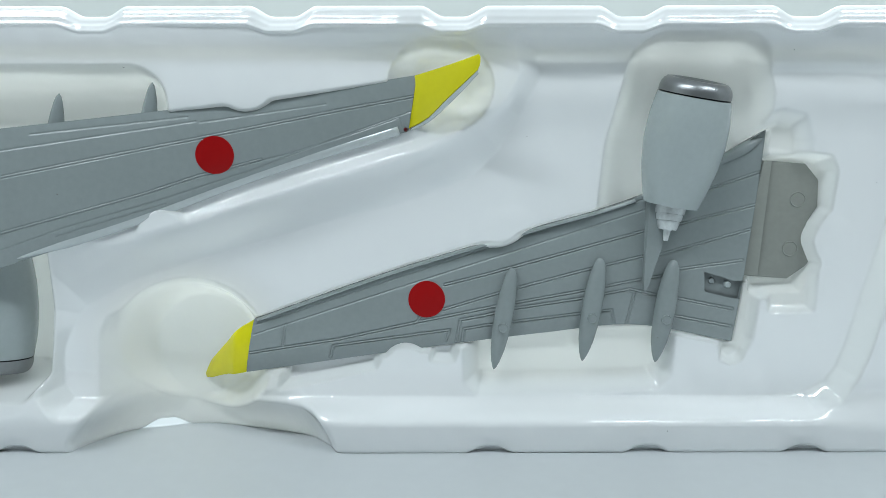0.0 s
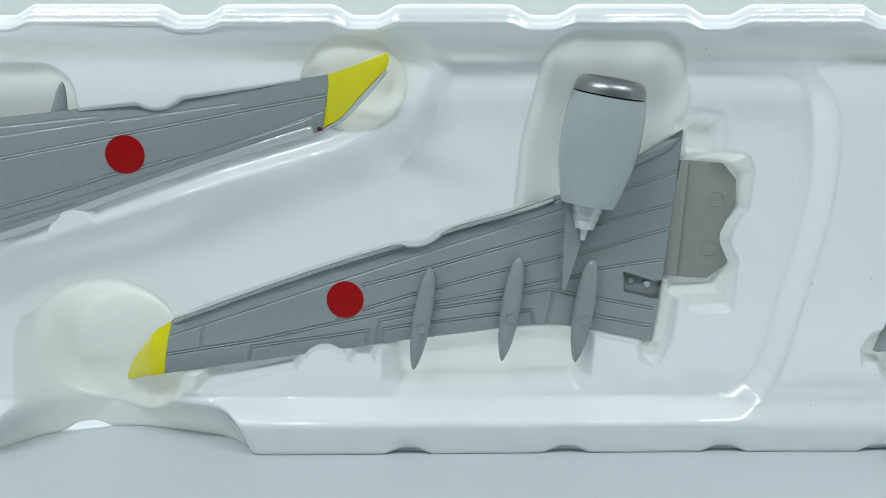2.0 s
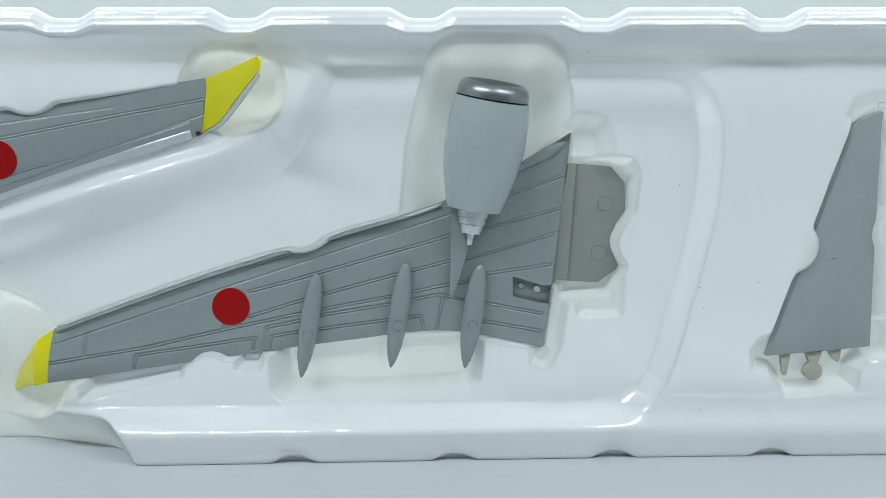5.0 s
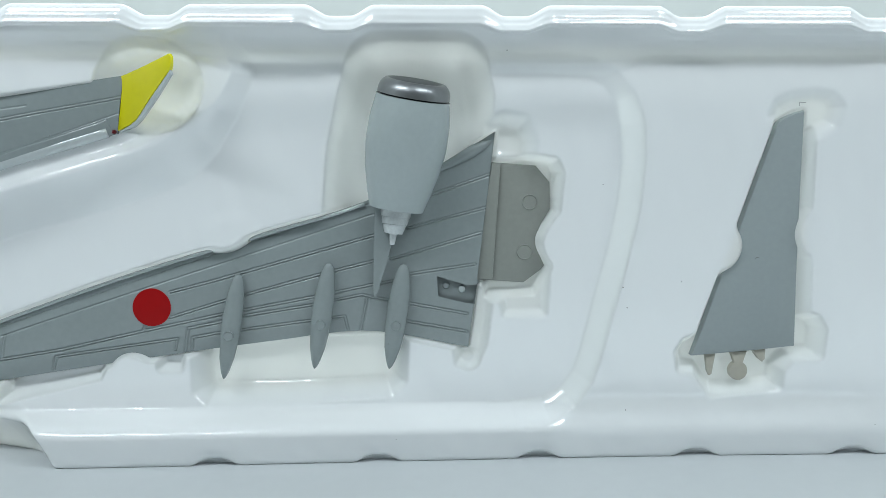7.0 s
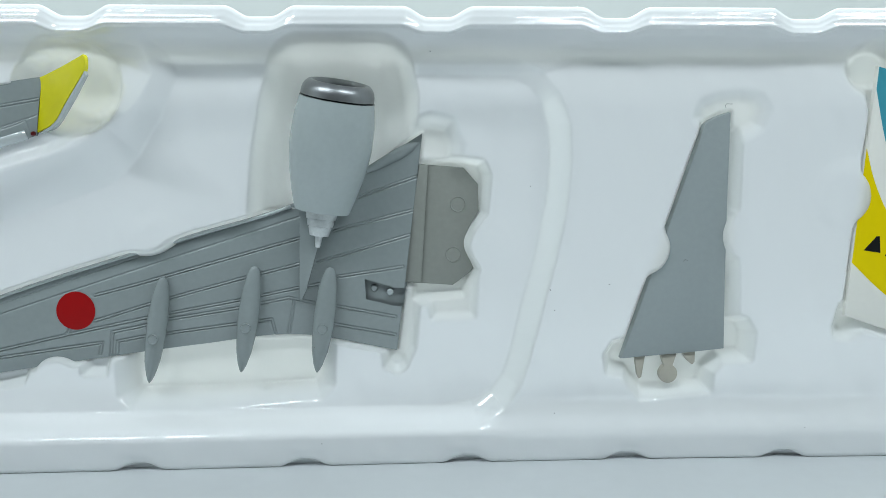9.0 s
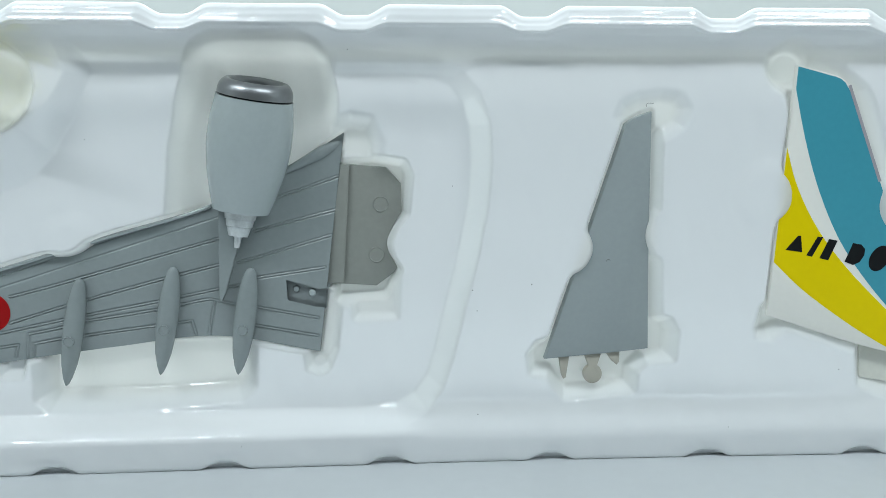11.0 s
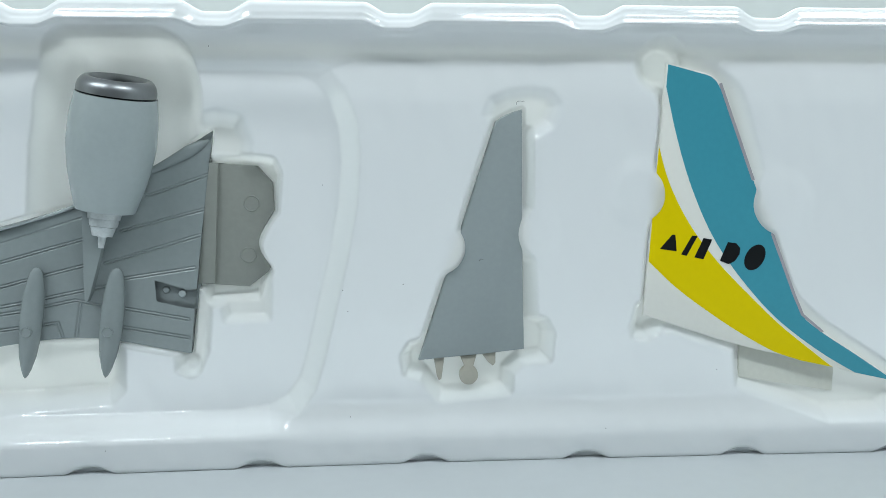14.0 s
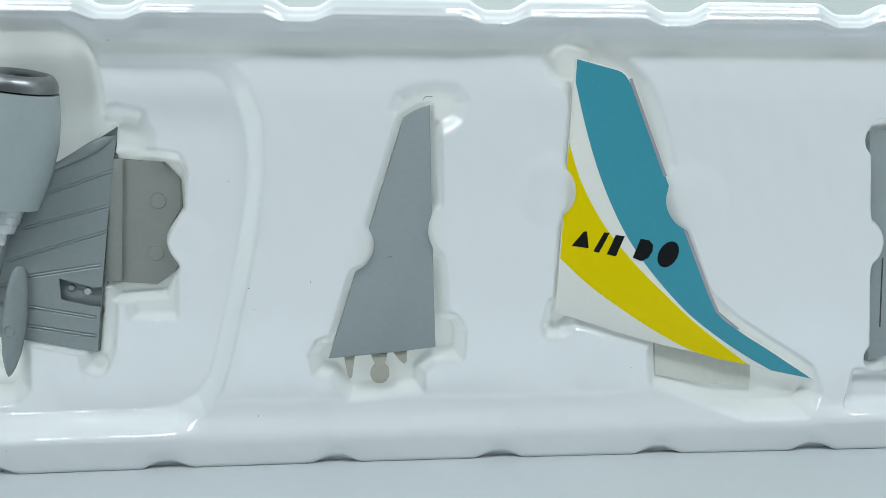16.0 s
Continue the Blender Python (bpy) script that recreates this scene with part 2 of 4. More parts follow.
def y_wing_b(x, z):
    return 156.6 + (z - 22) * 0.055


def bulge_a(x):
    return 1.5 - 1.1 * ramp01((x + 42) / 34)


def y_wing_a(x, z):
    return 152.8 + (x + 7) * 0.075


# ---- the room ----
def slab(name, x0, x1, y0, y1, z0, z1, mat, label, category, kind="structure"):
    bm = bmesh.new()
    bmesh.ops.create_cube(bm, size=1)
    for v in bm.verts:
        v.co = Vector(((x0 + x1) / 2 + v.co.x * (x1 - x0), (y0 + y1) / 2 + v.co.y * (y1 - y0), (z0 + z1) / 2 + v.co.z * (z1 - z0)))
    bmesh.ops.bevel(bm, geom=bm.edges[:], offset=0.002, segments=2, affect="EDGES")
    me = bpy.data.meshes.new(name)
    bm.to_mesh(me)
    bm.free()
    me.materials.append(mat)
    return tagged(new(name, me), label, category, kind=kind)


slab("ceiling", -0.55, 0.70, -1.02, 0.47, 0.60, 0.62, M_WALL, "plain white top of the photo box", "ceiling")
slab("wall_north", -0.55, 0.70, 0.45, 0.47, -0.03, 0.60, M_BACK, "plain pale back wall of the photo box", "wall")
slab("wall_south", -0.55, 0.70, -1.02, -1.0, -0.03, 0.60, M_ROOM, "plain grey wall of the room", "wall")
slab("wall_east", 0.68, 0.70, -1.0, 0.45, -0.03, 0.60, M_WALL, "plain pale side wall of the photo box", "wall")
slab("wall_west", -0.55, -0.53, -1.0, 0.45, -0.03, 0.60, M_WALL, "plain pale side wall of the photo box", "wall")
slab("table_top", -0.53, 0.68, 0.03, 0.45, -0.03, 0.0, M_TABLE, "white smooth table top under the standing tray", "table top")
# unseen slab, no known desk: added to weaken bounce onto down-facing plastic
slab("desk", -0.53, 0.68, -1.0, 0.028, -0.03, -0.004, M_ROOM, "unseen grey slab added in front of the table top to cut bounced light", "desk")

# ---- the tray ----
RIM_NOTCHES = [-101, -66, -31, 0.6, 33.2, 65, 97.2, 132, 165, 198, 231]
FOOT_NOTCHES = [8.3 + 31.3 * k for k in range(-4, 8) if k != -1]
X0, X1 = -128.0, 246.0


def tray_depth(X, Z):
    """Depth of the formed sheet behind its front plane, and how far it is drawn or lightened (0..1)."""
    D = 1.7 - 3.3 * ramp01((-5 - X) / 45) - 0.7 * ramp01((X - 122) / 16)
    drawn = np.zeros(X.shape)

    def pocket(poly, depth, w=1.0, r=0.0, warm=0.0, grow=True, crisp=False):
        """Draws the sheet back inside an outline; w is half the width of its wall."""
        nonlocal D, drawn
        m = (w - (sd(poly, X, Z) - r)) / (2 * w)
        if crisp == "bowl":
            m = 1 - (1 - np.clip(m, 0, 1)) ** 2.6
        else:
            m = 0.75 * np.clip(m, 0, 1) + 0.25 * ramp01(m) if crisp else ramp01(m)
        D = D + m * (np.maximum(D, depth) - D if grow else depth - D)
        drawn = np.maximum(drawn, warm * (ramp01(m / 0.3) if crisp == "bowl" else ramp01((m - 0.45) / 0.5)))

    def hollow(cx, cz, r, depth, w=1.5, warm=0.0, sx=1.0, sz=1.0):
        nonlocal D, drawn
        m = ramp01((r + w - np.hypot((X - cx) / sx, (Z - cz) / sz)) / (2 * w))
        D = D + m * (np.maximum(D, depth) - D)
        drawn = np.maximum(drawn, warm * m)

    def nub(cx, cz, rx, rz, lift, turn=0.0, w=0.3, up=0.0):
        nonlocal D
        c, s = math.cos(radians(turn)), math.sin(radians(turn))
        a, b = (X - cx) * c + (Z - cz) * s, (Z - cz) * c - (X - cx) * s
        q = np.hypot(a / rx, b / rz)
        m = ramp01((1 + w - q) / (2 * w))
        D = D + m * (np.minimum(D, deck - lift - up * ramp01((b + rz) / (1.6 * rz))) - D)

    # the lower terrace that holds the second wing
    wide = 1.9 + 2.3 * ramp01((13 - X) / 9) * ramp01((Z - 20) / 10) + 2.6 * ramp01((-58 - X) / 16) * ramp01((Z - 16) / 12)
    pocket([(14, 80), (15.5, 74), (12.2, 67), (8, 61.6), (1.5, 57.4), (-11, 53.0), (-24, 49.6), (-54, 41.0), (-76, 34.5), (-80, 29), (-79, 12), (-76, 8.4), (-24, 8.2),
            (66, 8.2), (72.6, 9.2), (77.0, 11.6), (79.8, 15.6), (81.4, 20.5), (83.4, 29), (86.2, 40.5), (88, 50), (88.6, 58), (88.2, 65), (86.6, 70), (83.6, 73.6), (80, 75.2), (74, 75.8), (62, 76), (58, 80)],
           5.2 - 1.5 * ramp01((-28 - X) / 28) - 1.8 * ramp01((Z - 62) / 11) + 0.034 * (np.clip(Z, 20, 56) - 33) * ramp01((38 - X) / 30), w=wide, crisp=True)
    # upper inner wall and lower lip
    D = D + (1.5 + 0.3 * ramp01((X - 65) / 25)) * ramp01((Z - 68) / 9.7)
    D = D - 0.5 * np.exp(-((X + 37.6) ** 2 + (Z - 73) ** 2) / 50)
    inner = ramp01((X - 6) / 9) * ramp01((92 - X) / 9)
    wall = sum(np.clip((Z - 78.2 + 0.9 * inner - o * (1 + 0.9 * inner)) / (3.4 + inner), 0, 1) for o in (-1.8, -0.6, 0.6, 1.8)) / 4
    D = D * (1 - wall) - 0.9 * wall
    # extra translucency and cream lighten the shaded crease at the wall's foot
    drawn = np.maximum(drawn, 0.75 * np.exp(-((Z - 77.6) / 1.3) ** 2))
    right = ramp01((X - 73) / 8) * (1 - ramp01((X - 194) / 6))
    lip = sum(np.clip((9.5 + o - Z) / 2.9, 0, 1) for o in (-0.5, -0.17, 0.17, 0.5)) / 4
    lip_soft = ramp01((13.0 - Z) / 8.5)
    k = lip * (1 - right) + lip_soft * right
    D = D * (1 - k) + k * -1.4 * sum(np.clip((Z + o) / 6.2, 0, 1) for o in (-0.6, -0.2, 0.2, 0.6)) / 4
    # thumb hollow at the wing's tip
    r = np.hypot(X + 52, Z - 18)
    dish = 13.6 * ramp01((18.4 - r) / 8.0) + 3.0 * np.clip(1 - (r / 18.0) ** 2, 0, 1)
    side = ramp01((X + 57) / 14)
    fade = (1 - side) * ramp01((33 - Z) / 14) + side * ramp01((17 - Z) / 17)
    along = X - (1 - side) * 4.5 * ramp01((Z - 1) / 8) + side * 3.4 * np.clip(Z / 11, 0, 1)
    knots = [-79, -76, -74.2, -71, -66.5, -57, -50, -42.3, -35.7, -29, -26, -23.4, -20.6]
    gully = sum(np.interp(along + o, knots, [0, 0.3, 2.8, 8.5, 12.8, 16, 16, 14, 12, 9.4, 6.4, 2.8, 0]) for o in (-2.0, -1.0, 0, 1.0, 2.0)) / 5 * fade
    bowl = np.maximum(dish, gully)
    h = np.clip(0.5 + (dish - gully) / 5.0, 0, 1)
    bowl = gully + h * (dish - gully) + h * (1 - h) * 1.2 * (bowl > 3)
    bowl = bowl - 3 * ramp01((4.0 - bowl) / 4.0)
    soft = 5.6 + 3.6 * side + 3.2 * ramp01((Z - 8) / 6)
    h = np.clip(0.5 + (bowl - D) / soft, 0, 1)
    D = D + h * (bowl - D) + h * (1 - h) * soft * 0.35
    drawn = np.maximum(drawn, np.maximum(0.82 * ramp01((24 - r) / 14), 0.55 * ramp01((gully - 0.5) / 12)))
    deck = D.copy()
    # pockets of the second wing, its engine, fairings and root tab
    wing = np.concatenate([curve_at(B_LEAD_U, B_LEAD, np.linspace(0, 1, 24)), [(-44, 20)], curve_at(B_TRAIL_U, B_TRAIL, np.linspace(1, 0, 24))])
    pocket(wing, y_wing_b(X, Z) - 147.9, w=0.4, r=0.2)
    pocket([(-34, 11.8), (-27.3, 13.2), (-15, 16.0), (-13.4, 19), (-33, 16)], 7.8, w=0.7, crisp=True)
    pocket([(-3.2, 17.6), (0.8, 17.4), (2.2, 22), (-3.2, 22)], 7.6, w=0.7, crisp=True)
    pocket(TAB, 10.5, w=0.7, r=0.4, warm=0.3)
    pocket([(62, 57.6), (68, 58.2), (73.6, 57.4), (74.4, 55.5), (73.8, 48.6), (68, 46), (70.6, 38.5), (71.8, 36.4), (70.4, 32.4), (61, 31.6)], 10.0, w=1.0, r=0.5, warm=0.6)
    pocket([(60, 37), (71.4, 37), (70.4, 31.7), (61.6, 31.5)], 9.0, w=0.9, r=0.2, warm=0.5)
    pocket([(63, 38), (72.6, 38), (72.3, 28.2), (64.6, 28.0)], 7.0, w=0.9, r=0.2, warm=0.5)
    pocket([(56, 34), (61.6, 33), (60.4, 22), (58.8, 18.4), (55.4, 18.2), (55, 22)], 7.2, w=0.9, r=0.2, warm=0.5)
    hollow(57.4, 18.9, 1.7, 7.8, w=0.6)
    pocket([(40.8, 74.6), (54, 74.6), (55, 70), (54.5, 56), (47, 48), (36, 48), (37.2, 60)], 10.8, w=4.0, r=2.9, warm=0.56, crisp="bowl")
    pocket([(4.6, 24), (4.9, 13.4), (6.6, 12.0), (25, 12.2), (41.5, 13.2), (43.4, 15), (43.8, 25)], 9.0, w=1.9, r=0.2, warm=0.74, crisp=True)
    pocket([(58, 60), (60.5, 64.4), (64.1, 65.4), (67.4, 64.8), (68.6, 61.5), (68.2, 58)], 7.6, w=1.9, r=0.6, warm=0.5)
    nub(10.4, 43.8, 5.4, 3.6, 0.3, 17, w=0.45)
    nub(-8.6, 14.4, 5.3, 6.4, 0.0, 4, w=0.12)
    nub(75.2, 42, 4.4, 4.0, 0.2, -8)
    # pockets of the first wing
    wing = np.concatenate([curve_at(A_U, A_TRAIL, np.linspace(0, 1, 24)), [(-1, 75), (-1.4, 67.5)], curve_at(A_U, A_LEAD, np.linspace(1, 0, 24))])
    deep = y_wing_a(X, Z) - 149.4
    pocket([(-125, 57.4), (-8, 70.5), (2.8, 65.2), (-6, 60.7), (-25, 55.2), (-36, 51.6), (-51, 46.4), (-60.5, 43.6), (-75, 39.6), (-125, 24)], deep, w=1.1, crisp=True)
    pocket(wing, deep, w=0.4, r=-0.5)
    pocket([(-128, 66), (-128, 69.2), (-59.4, 69.2), (-58.4, 68.6), (-58, 65)], 8.0, w=3.5, r=2.6, warm=0.66, crisp="bowl")
    pocket([(-1.6 + 6.0 * math.cos(t), 71.8 + 5.0 * math.sin(t)) for t in np.linspace(0, 2 * math.pi, 28, endpoint=False)], 6.8, w=3.0, r=1.0, warm=0.7, crisp="bowl")
    pocket([(-128, 42), (-128, 13), (-84, 13), (-81.5, 16), (-79.5, 40), (-80, 44)], 19, w=1.4, r=1.2, warm=0.8)
    nub(-37.6, 70.8, 5.1, 4.1, 0.0, 6, w=0.13)
    nub(-54.6, 44.4, 4.9, 4.3, 0.0, 18, w=0.13)
    # tailplane pocket
    pocket(STAB, 4.8, w=0.6, r=0.6, warm=0.5)
    pocket([(114.4, 66.4), (115.2, 68.4), (118, 69.7), (122.1, 70.2), (125, 69.7), (126.2, 68), (125.2, 65.2), (122.2, 63.4), (118, 62)], 3.3, w=1.7, r=0.4, warm=0.6)
    pocket([(119, 65), (122.0, 64), (122.1, 49), (119.6, 47.8)], 4.4, w=0.7, warm=0.5)
    pocket([(119.6, 40.4), (122.2, 39.6), (122.8, 28), (125, 27.2), (126.2, 25), (125.9, 20.1), (120.8, 19.8), (118.4, 17.4), (118.3, 13.8), (105.2, 12.7), (103.0, 15.2), (101.8, 17.2),
            (98.8, 17.6), (98.3, 20.8), (99.6, 23), (103, 24)], 5.6, w=1.3, warm=0.7)
    nub(106.0, 41.2, 4.2, 5.0, 0.15, -18)
    nub(123.4, 44.2, 3.8, 4.9, 0.15)
    # fin pocket
    pocket(FIN, 2.6, w=0.5, r=0.15, warm=0.55)
    hollow(146.4, 75.4, 4.0, 5.0, w=1.5, warm=0.85)
    pocket([(146, 78), (150.6, 77.8), (157.0, 75.2), (160.6, 71.4), (165.6, 56.2), (164, 52), (150, 60), (146, 70)], 3.8, w=1.6, warm=0.7)
    pocket([(143.6, 30), (142.6, 26), (143.0, 24.6), (145.2, 24.4), (148.0, 26.2), (150.4, 25.8), (163.2, 21.6), (164.2, 14.4), (181.8, 8.0), (193.8, 8.2), (197.0, 11.3), (195.2, 16.0), (180.8, 25.2), (170, 34)], 4.2, w=1.6, warm=0.7)
    nub(142.6, 51.6, 5.5, 5.9, 0.35, 8)
    nub(170.2, 49.4, 5.6, 6.2, 0.35, 22)
    # the next tailplane pocket
    pocket([(203, 8.8), (246, 8.8), (246, 15), (205, 15)], 3.4, w=1.3)
    pocket([(206, 63.5), (222, 64.5), (226, 20), (209, 19)], 5.4, w=0.4, r=0.9)
    nub(205.2, 41, 4.6, 5.4, 0.2, 3)
    hollow(207, 61, 2.6, 5.0, w=1.0)
    hollow(209.5, 18.2, 2.2, 5.0, w=1.0)
    # the hot sheet rounds every corner
    for _ in range(2):
        soft = (D[1:-1, 1:-1] * 4 + D[:-2, 1:-1] + D[2:, 1:-1] + D[1:-1, :-2] + D[1:-1, 2:]) / 8
        D[1:-1, 1:-1] += (soft - D[1:-1, 1:-1]) * ramp01((Z[1:-1, 1:-1] - 9) / 4)
    # the stretched walls are thin as well; extra weight along x lightens shaded slopes
    def steepness(F):
        return np.hypot(np.gradient(F, axis=0) / np.gradient(Z, axis=0), np.gradient(F, axis=1) / np.gradient(X, axis=1))

    slope = np.maximum(steepness(D - deck), (0.32 + 0.75 * ramp01((-15 - X) / 30) + 1.58 * ramp01((X - 50) / 20)) * steepness(deck) * ramp01((76 - Z) / 2))
    for _ in range(7):
        slope[1:-1, 1:-1] = (slope[1:-1, 1:-1] * 2 + slope[:-2, 1:-1] + slope[2:, 1:-1] + slope[1:-1, :-2] + slope[1:-1, 2:]) / 6
    # it thins gradually
    for _ in range(24):
        drawn[1:-1, 1:-1] = (drawn[1:-1, 1:-1] * 2 + drawn[:-2, 1:-1] + drawn[2:, 1:-1] + drawn[1:-1, :-2] + drawn[1:-1, 2:]) / 6
    cream = drawn.copy()
    drawn = np.maximum(drawn, 0.68 * ramp01((slope - 0.15) / 1.2) * ramp01((80 - Z) / 3) * ramp01((Z - 8) / 4))
    # the sheet is never quite even
    wave = np.zeros(X.shape)
    for a, b, c in ((0.31, 0.43, 0.3), (0.52, -0.37, 1.7), (0.83, 0.61, 2.9), (-0.71, 1.13, 4.2), (1.27, 0.22, 5.1)):
        wave += np.sin(a * X + b * Z + c) * 0.02 / math.hypot(a, b)
    D = D + wave * ramp01(Z / 3)
    # the lower edge bows along its length and turns in
    D = D + (0.65 - 2.9 * (1 - np.exp(-0.9 * ((X - 105) / 105) ** 2))) * (1 - ramp01((Z - 7) / 9))
    D = D + 0.4 * np.clip(1 - Z / 0.9, 0, 1) ** 2
    # rolled rim along the top
    rim = ramp01((Z - 82.0) / 0.6)
    face = (-1.0 + 0.22 * np.maximum(0, Z - 82.4) + 0.07 * np.maximum(0, Z - 82.4) ** 2 + wave * 0.45 - 0.015 * np.exp(-((Z - 84.0) / 0.3) ** 2)
            - 0.10 * np.exp(-((Z - 82.7) / 0.35) ** 2) - 0.06 * np.exp(-((Z - 85.25) / 0.4) ** 2))
    D = D * (1 - rim) + rim * face
    return D, drawn, cream


def build_tray():
    xs = np.arange(X0, X1 + 0.01, 0.25)
    zs = np.concatenate([np.arange(0, 81.9, 0.25), np.arange(82.0, 85.95, 0.13)])
    X, Z = np.meshgrid(xs, zs)
    D, drawn, cream = tray_depth(X, Z)
    notch, dip = np.zeros_like(xs), np.zeros_like(xs)
    for c in RIM_NOTCHES:
        notch = np.maximum(notch, ramp01((6.6 - np.abs(xs - c)) / 4.8))
        dip = np.maximum(dip, ramp01((6.4 - np.abs(xs - c - 0.5)) / 4.6))
    foot = np.zeros_like(xs)
    for c in FOOT_NOTCHES:
        foot = np.maximum(foot, ramp01((5.3 - np.abs(xs - c)) / 4.6))
    foot *= 1 - ramp01((31 - np.abs(xs + 52)) / 4)
    arch = ramp01((5.4 - np.abs(xs + 61)) / 4.5)
    up = ramp01((Z - 79.5) / 3.2)
    top_part = ramp01((Z - 82.6) / 2.6)
    ZZ = Z - up * (1.25 * (1 - top_part) * notch[None, :] + 1.9 * top_part * dip[None, :])
    ZZ = ZZ + (1 - ramp01(Z / 4.5)) * (1.45 * foot + 1.7 * arch)[None, :]
    Y = 150 + D + up * 0.35 * notch[None, :]
    rows = [np.stack([X, Y, ZZ], -1)]
    top = rows[0][-1:].copy()
    extra = []
    for dy, dz in ((0.25, 0.12), (0.6, 0.14), (2.6, 0.0), (5.0, -0.7), (5.6, -3.0)):
        e = top.copy()
        e[..., 1] += dy
        e[..., 2] += dz
        extra.append(e)
    first = rows[0][:1]
    under = []
    closed = 1 - ramp01((30 - np.abs(xs + 52)) / 4)
    for dy, keep in ((1.5, 0.0), (1.4, 0.5), (1.0, 1.0), (0.4, 1.0)):
        e = first.copy()
        e[..., 1] += dy * closed + 0.02
        e[..., 2] *= keep * closed + 1 - closed
        under.append(e)
    V = np.concatenate(under + [rows[0]] + extra, 0)
    W, C = (np.concatenate([np.repeat(q[:1], len(under), 0), q] + [np.zeros((1, len(xs)))] * len(extra), 0) for q in (drawn, cream))
    # the sheet's thickness
    du, dv = np.gradient(V, axis=1), np.gradient(V, axis=0)
    N = np.cross(du, dv)
    N /= np.linalg.norm(N, axis=-1, keepdims=True)
    back = V - N * (0.45 - 0.2 * W[..., None])
    tray = thing("blister_tray", "glossy white vacuum-formed plastic tray standing on its long edge", "packaging tray")
    cut_foot, cut_rim = len(under) + int(np.searchsorted(zs, 6.0)), len(under) + int(np.searchsorted(zs, 82.0))
    for nm, a, b, label in (("foot_flange", 0, cut_foot, "scalloped white lower flange"), ("formed_sheet", cut_foot, cut_rim, "white sheet with formed pockets"),
                            ("rolled_rim", cut_rim, len(V) - 1, "scalloped glossy white upper rim")):
        v, n = V[a:b + 1], N[a:b + 1]
        nr, nc = v.shape[:2]
        every = 1 if a == 0 else 2
        rows_b = np.unique(np.append(np.arange(0, nr, every), nr - 1))
        cols_b = np.unique(np.append(np.arange(0, nc, every), nc - 1))
        pick = np.ix_(rows_b, cols_b)
        bk, nb = back[a:b + 1][pick], -n[pick]
        faces = np.concatenate([grid_faces(nr, nc), grid_faces(*bk.shape[:2], start=nr * nc)[:, ::-1]])
        if a == 0:
            edge = np.arange(nc - 1)
            faces = np.concatenate([faces, np.stack([edge, edge + nr * nc, edge + 1 + nr * nc, edge + 1], -1)])
        verts = np.concatenate([v.reshape(-1, 3), bk.reshape(-1, 3)]) * MM
        me = bpy.data.meshes.new(nm)
        me.vertices.add(len(verts))
        me.vertices.foreach_set("co", verts.astype(np.float32).ravel())
        me.loops.add(faces.size)
        me.loops.foreach_set("vertex_index", faces.astype(np.int32).ravel())
        me.polygons.add(len(faces))
        me.polygons.foreach_set("loop_start", np.arange(0, faces.size, 4, dtype=np.int32))
        me.polygons.foreach_set("use_smooth", np.ones(len(faces), bool))
        me.update()
        me.normals_split_custom_set_from_vertices(np.concatenate([n.reshape(-1, 3), nb.reshape(-1, 3)]).tolist())
        for key, q in (("drawn", W), ("cream", C)):
            at = me.attributes.new(key, "FLOAT", "POINT")
            at.data.foreach_set("value", np.concatenate([q[a:b + 1].ravel(), q[a:b + 1][pick].ravel()]).astype(np.float32))
        me.materials.append(M_TRAY)
        ob = tagged(new(nm, me), label)
        ob.parent = tray
    return tray


build_tray()


# ---- wings ----
def wing_surface(yp, bulge):
    """The face of a wing as a function of place and of the way across the chord."""
    def f(x, z, v):
        k = bulge(x) if callable(bulge) else bulge
        return yp(x, z) - k * np.clip(1 - np.abs(2 * v - 1) ** 2.4, 0, 1)
    return f


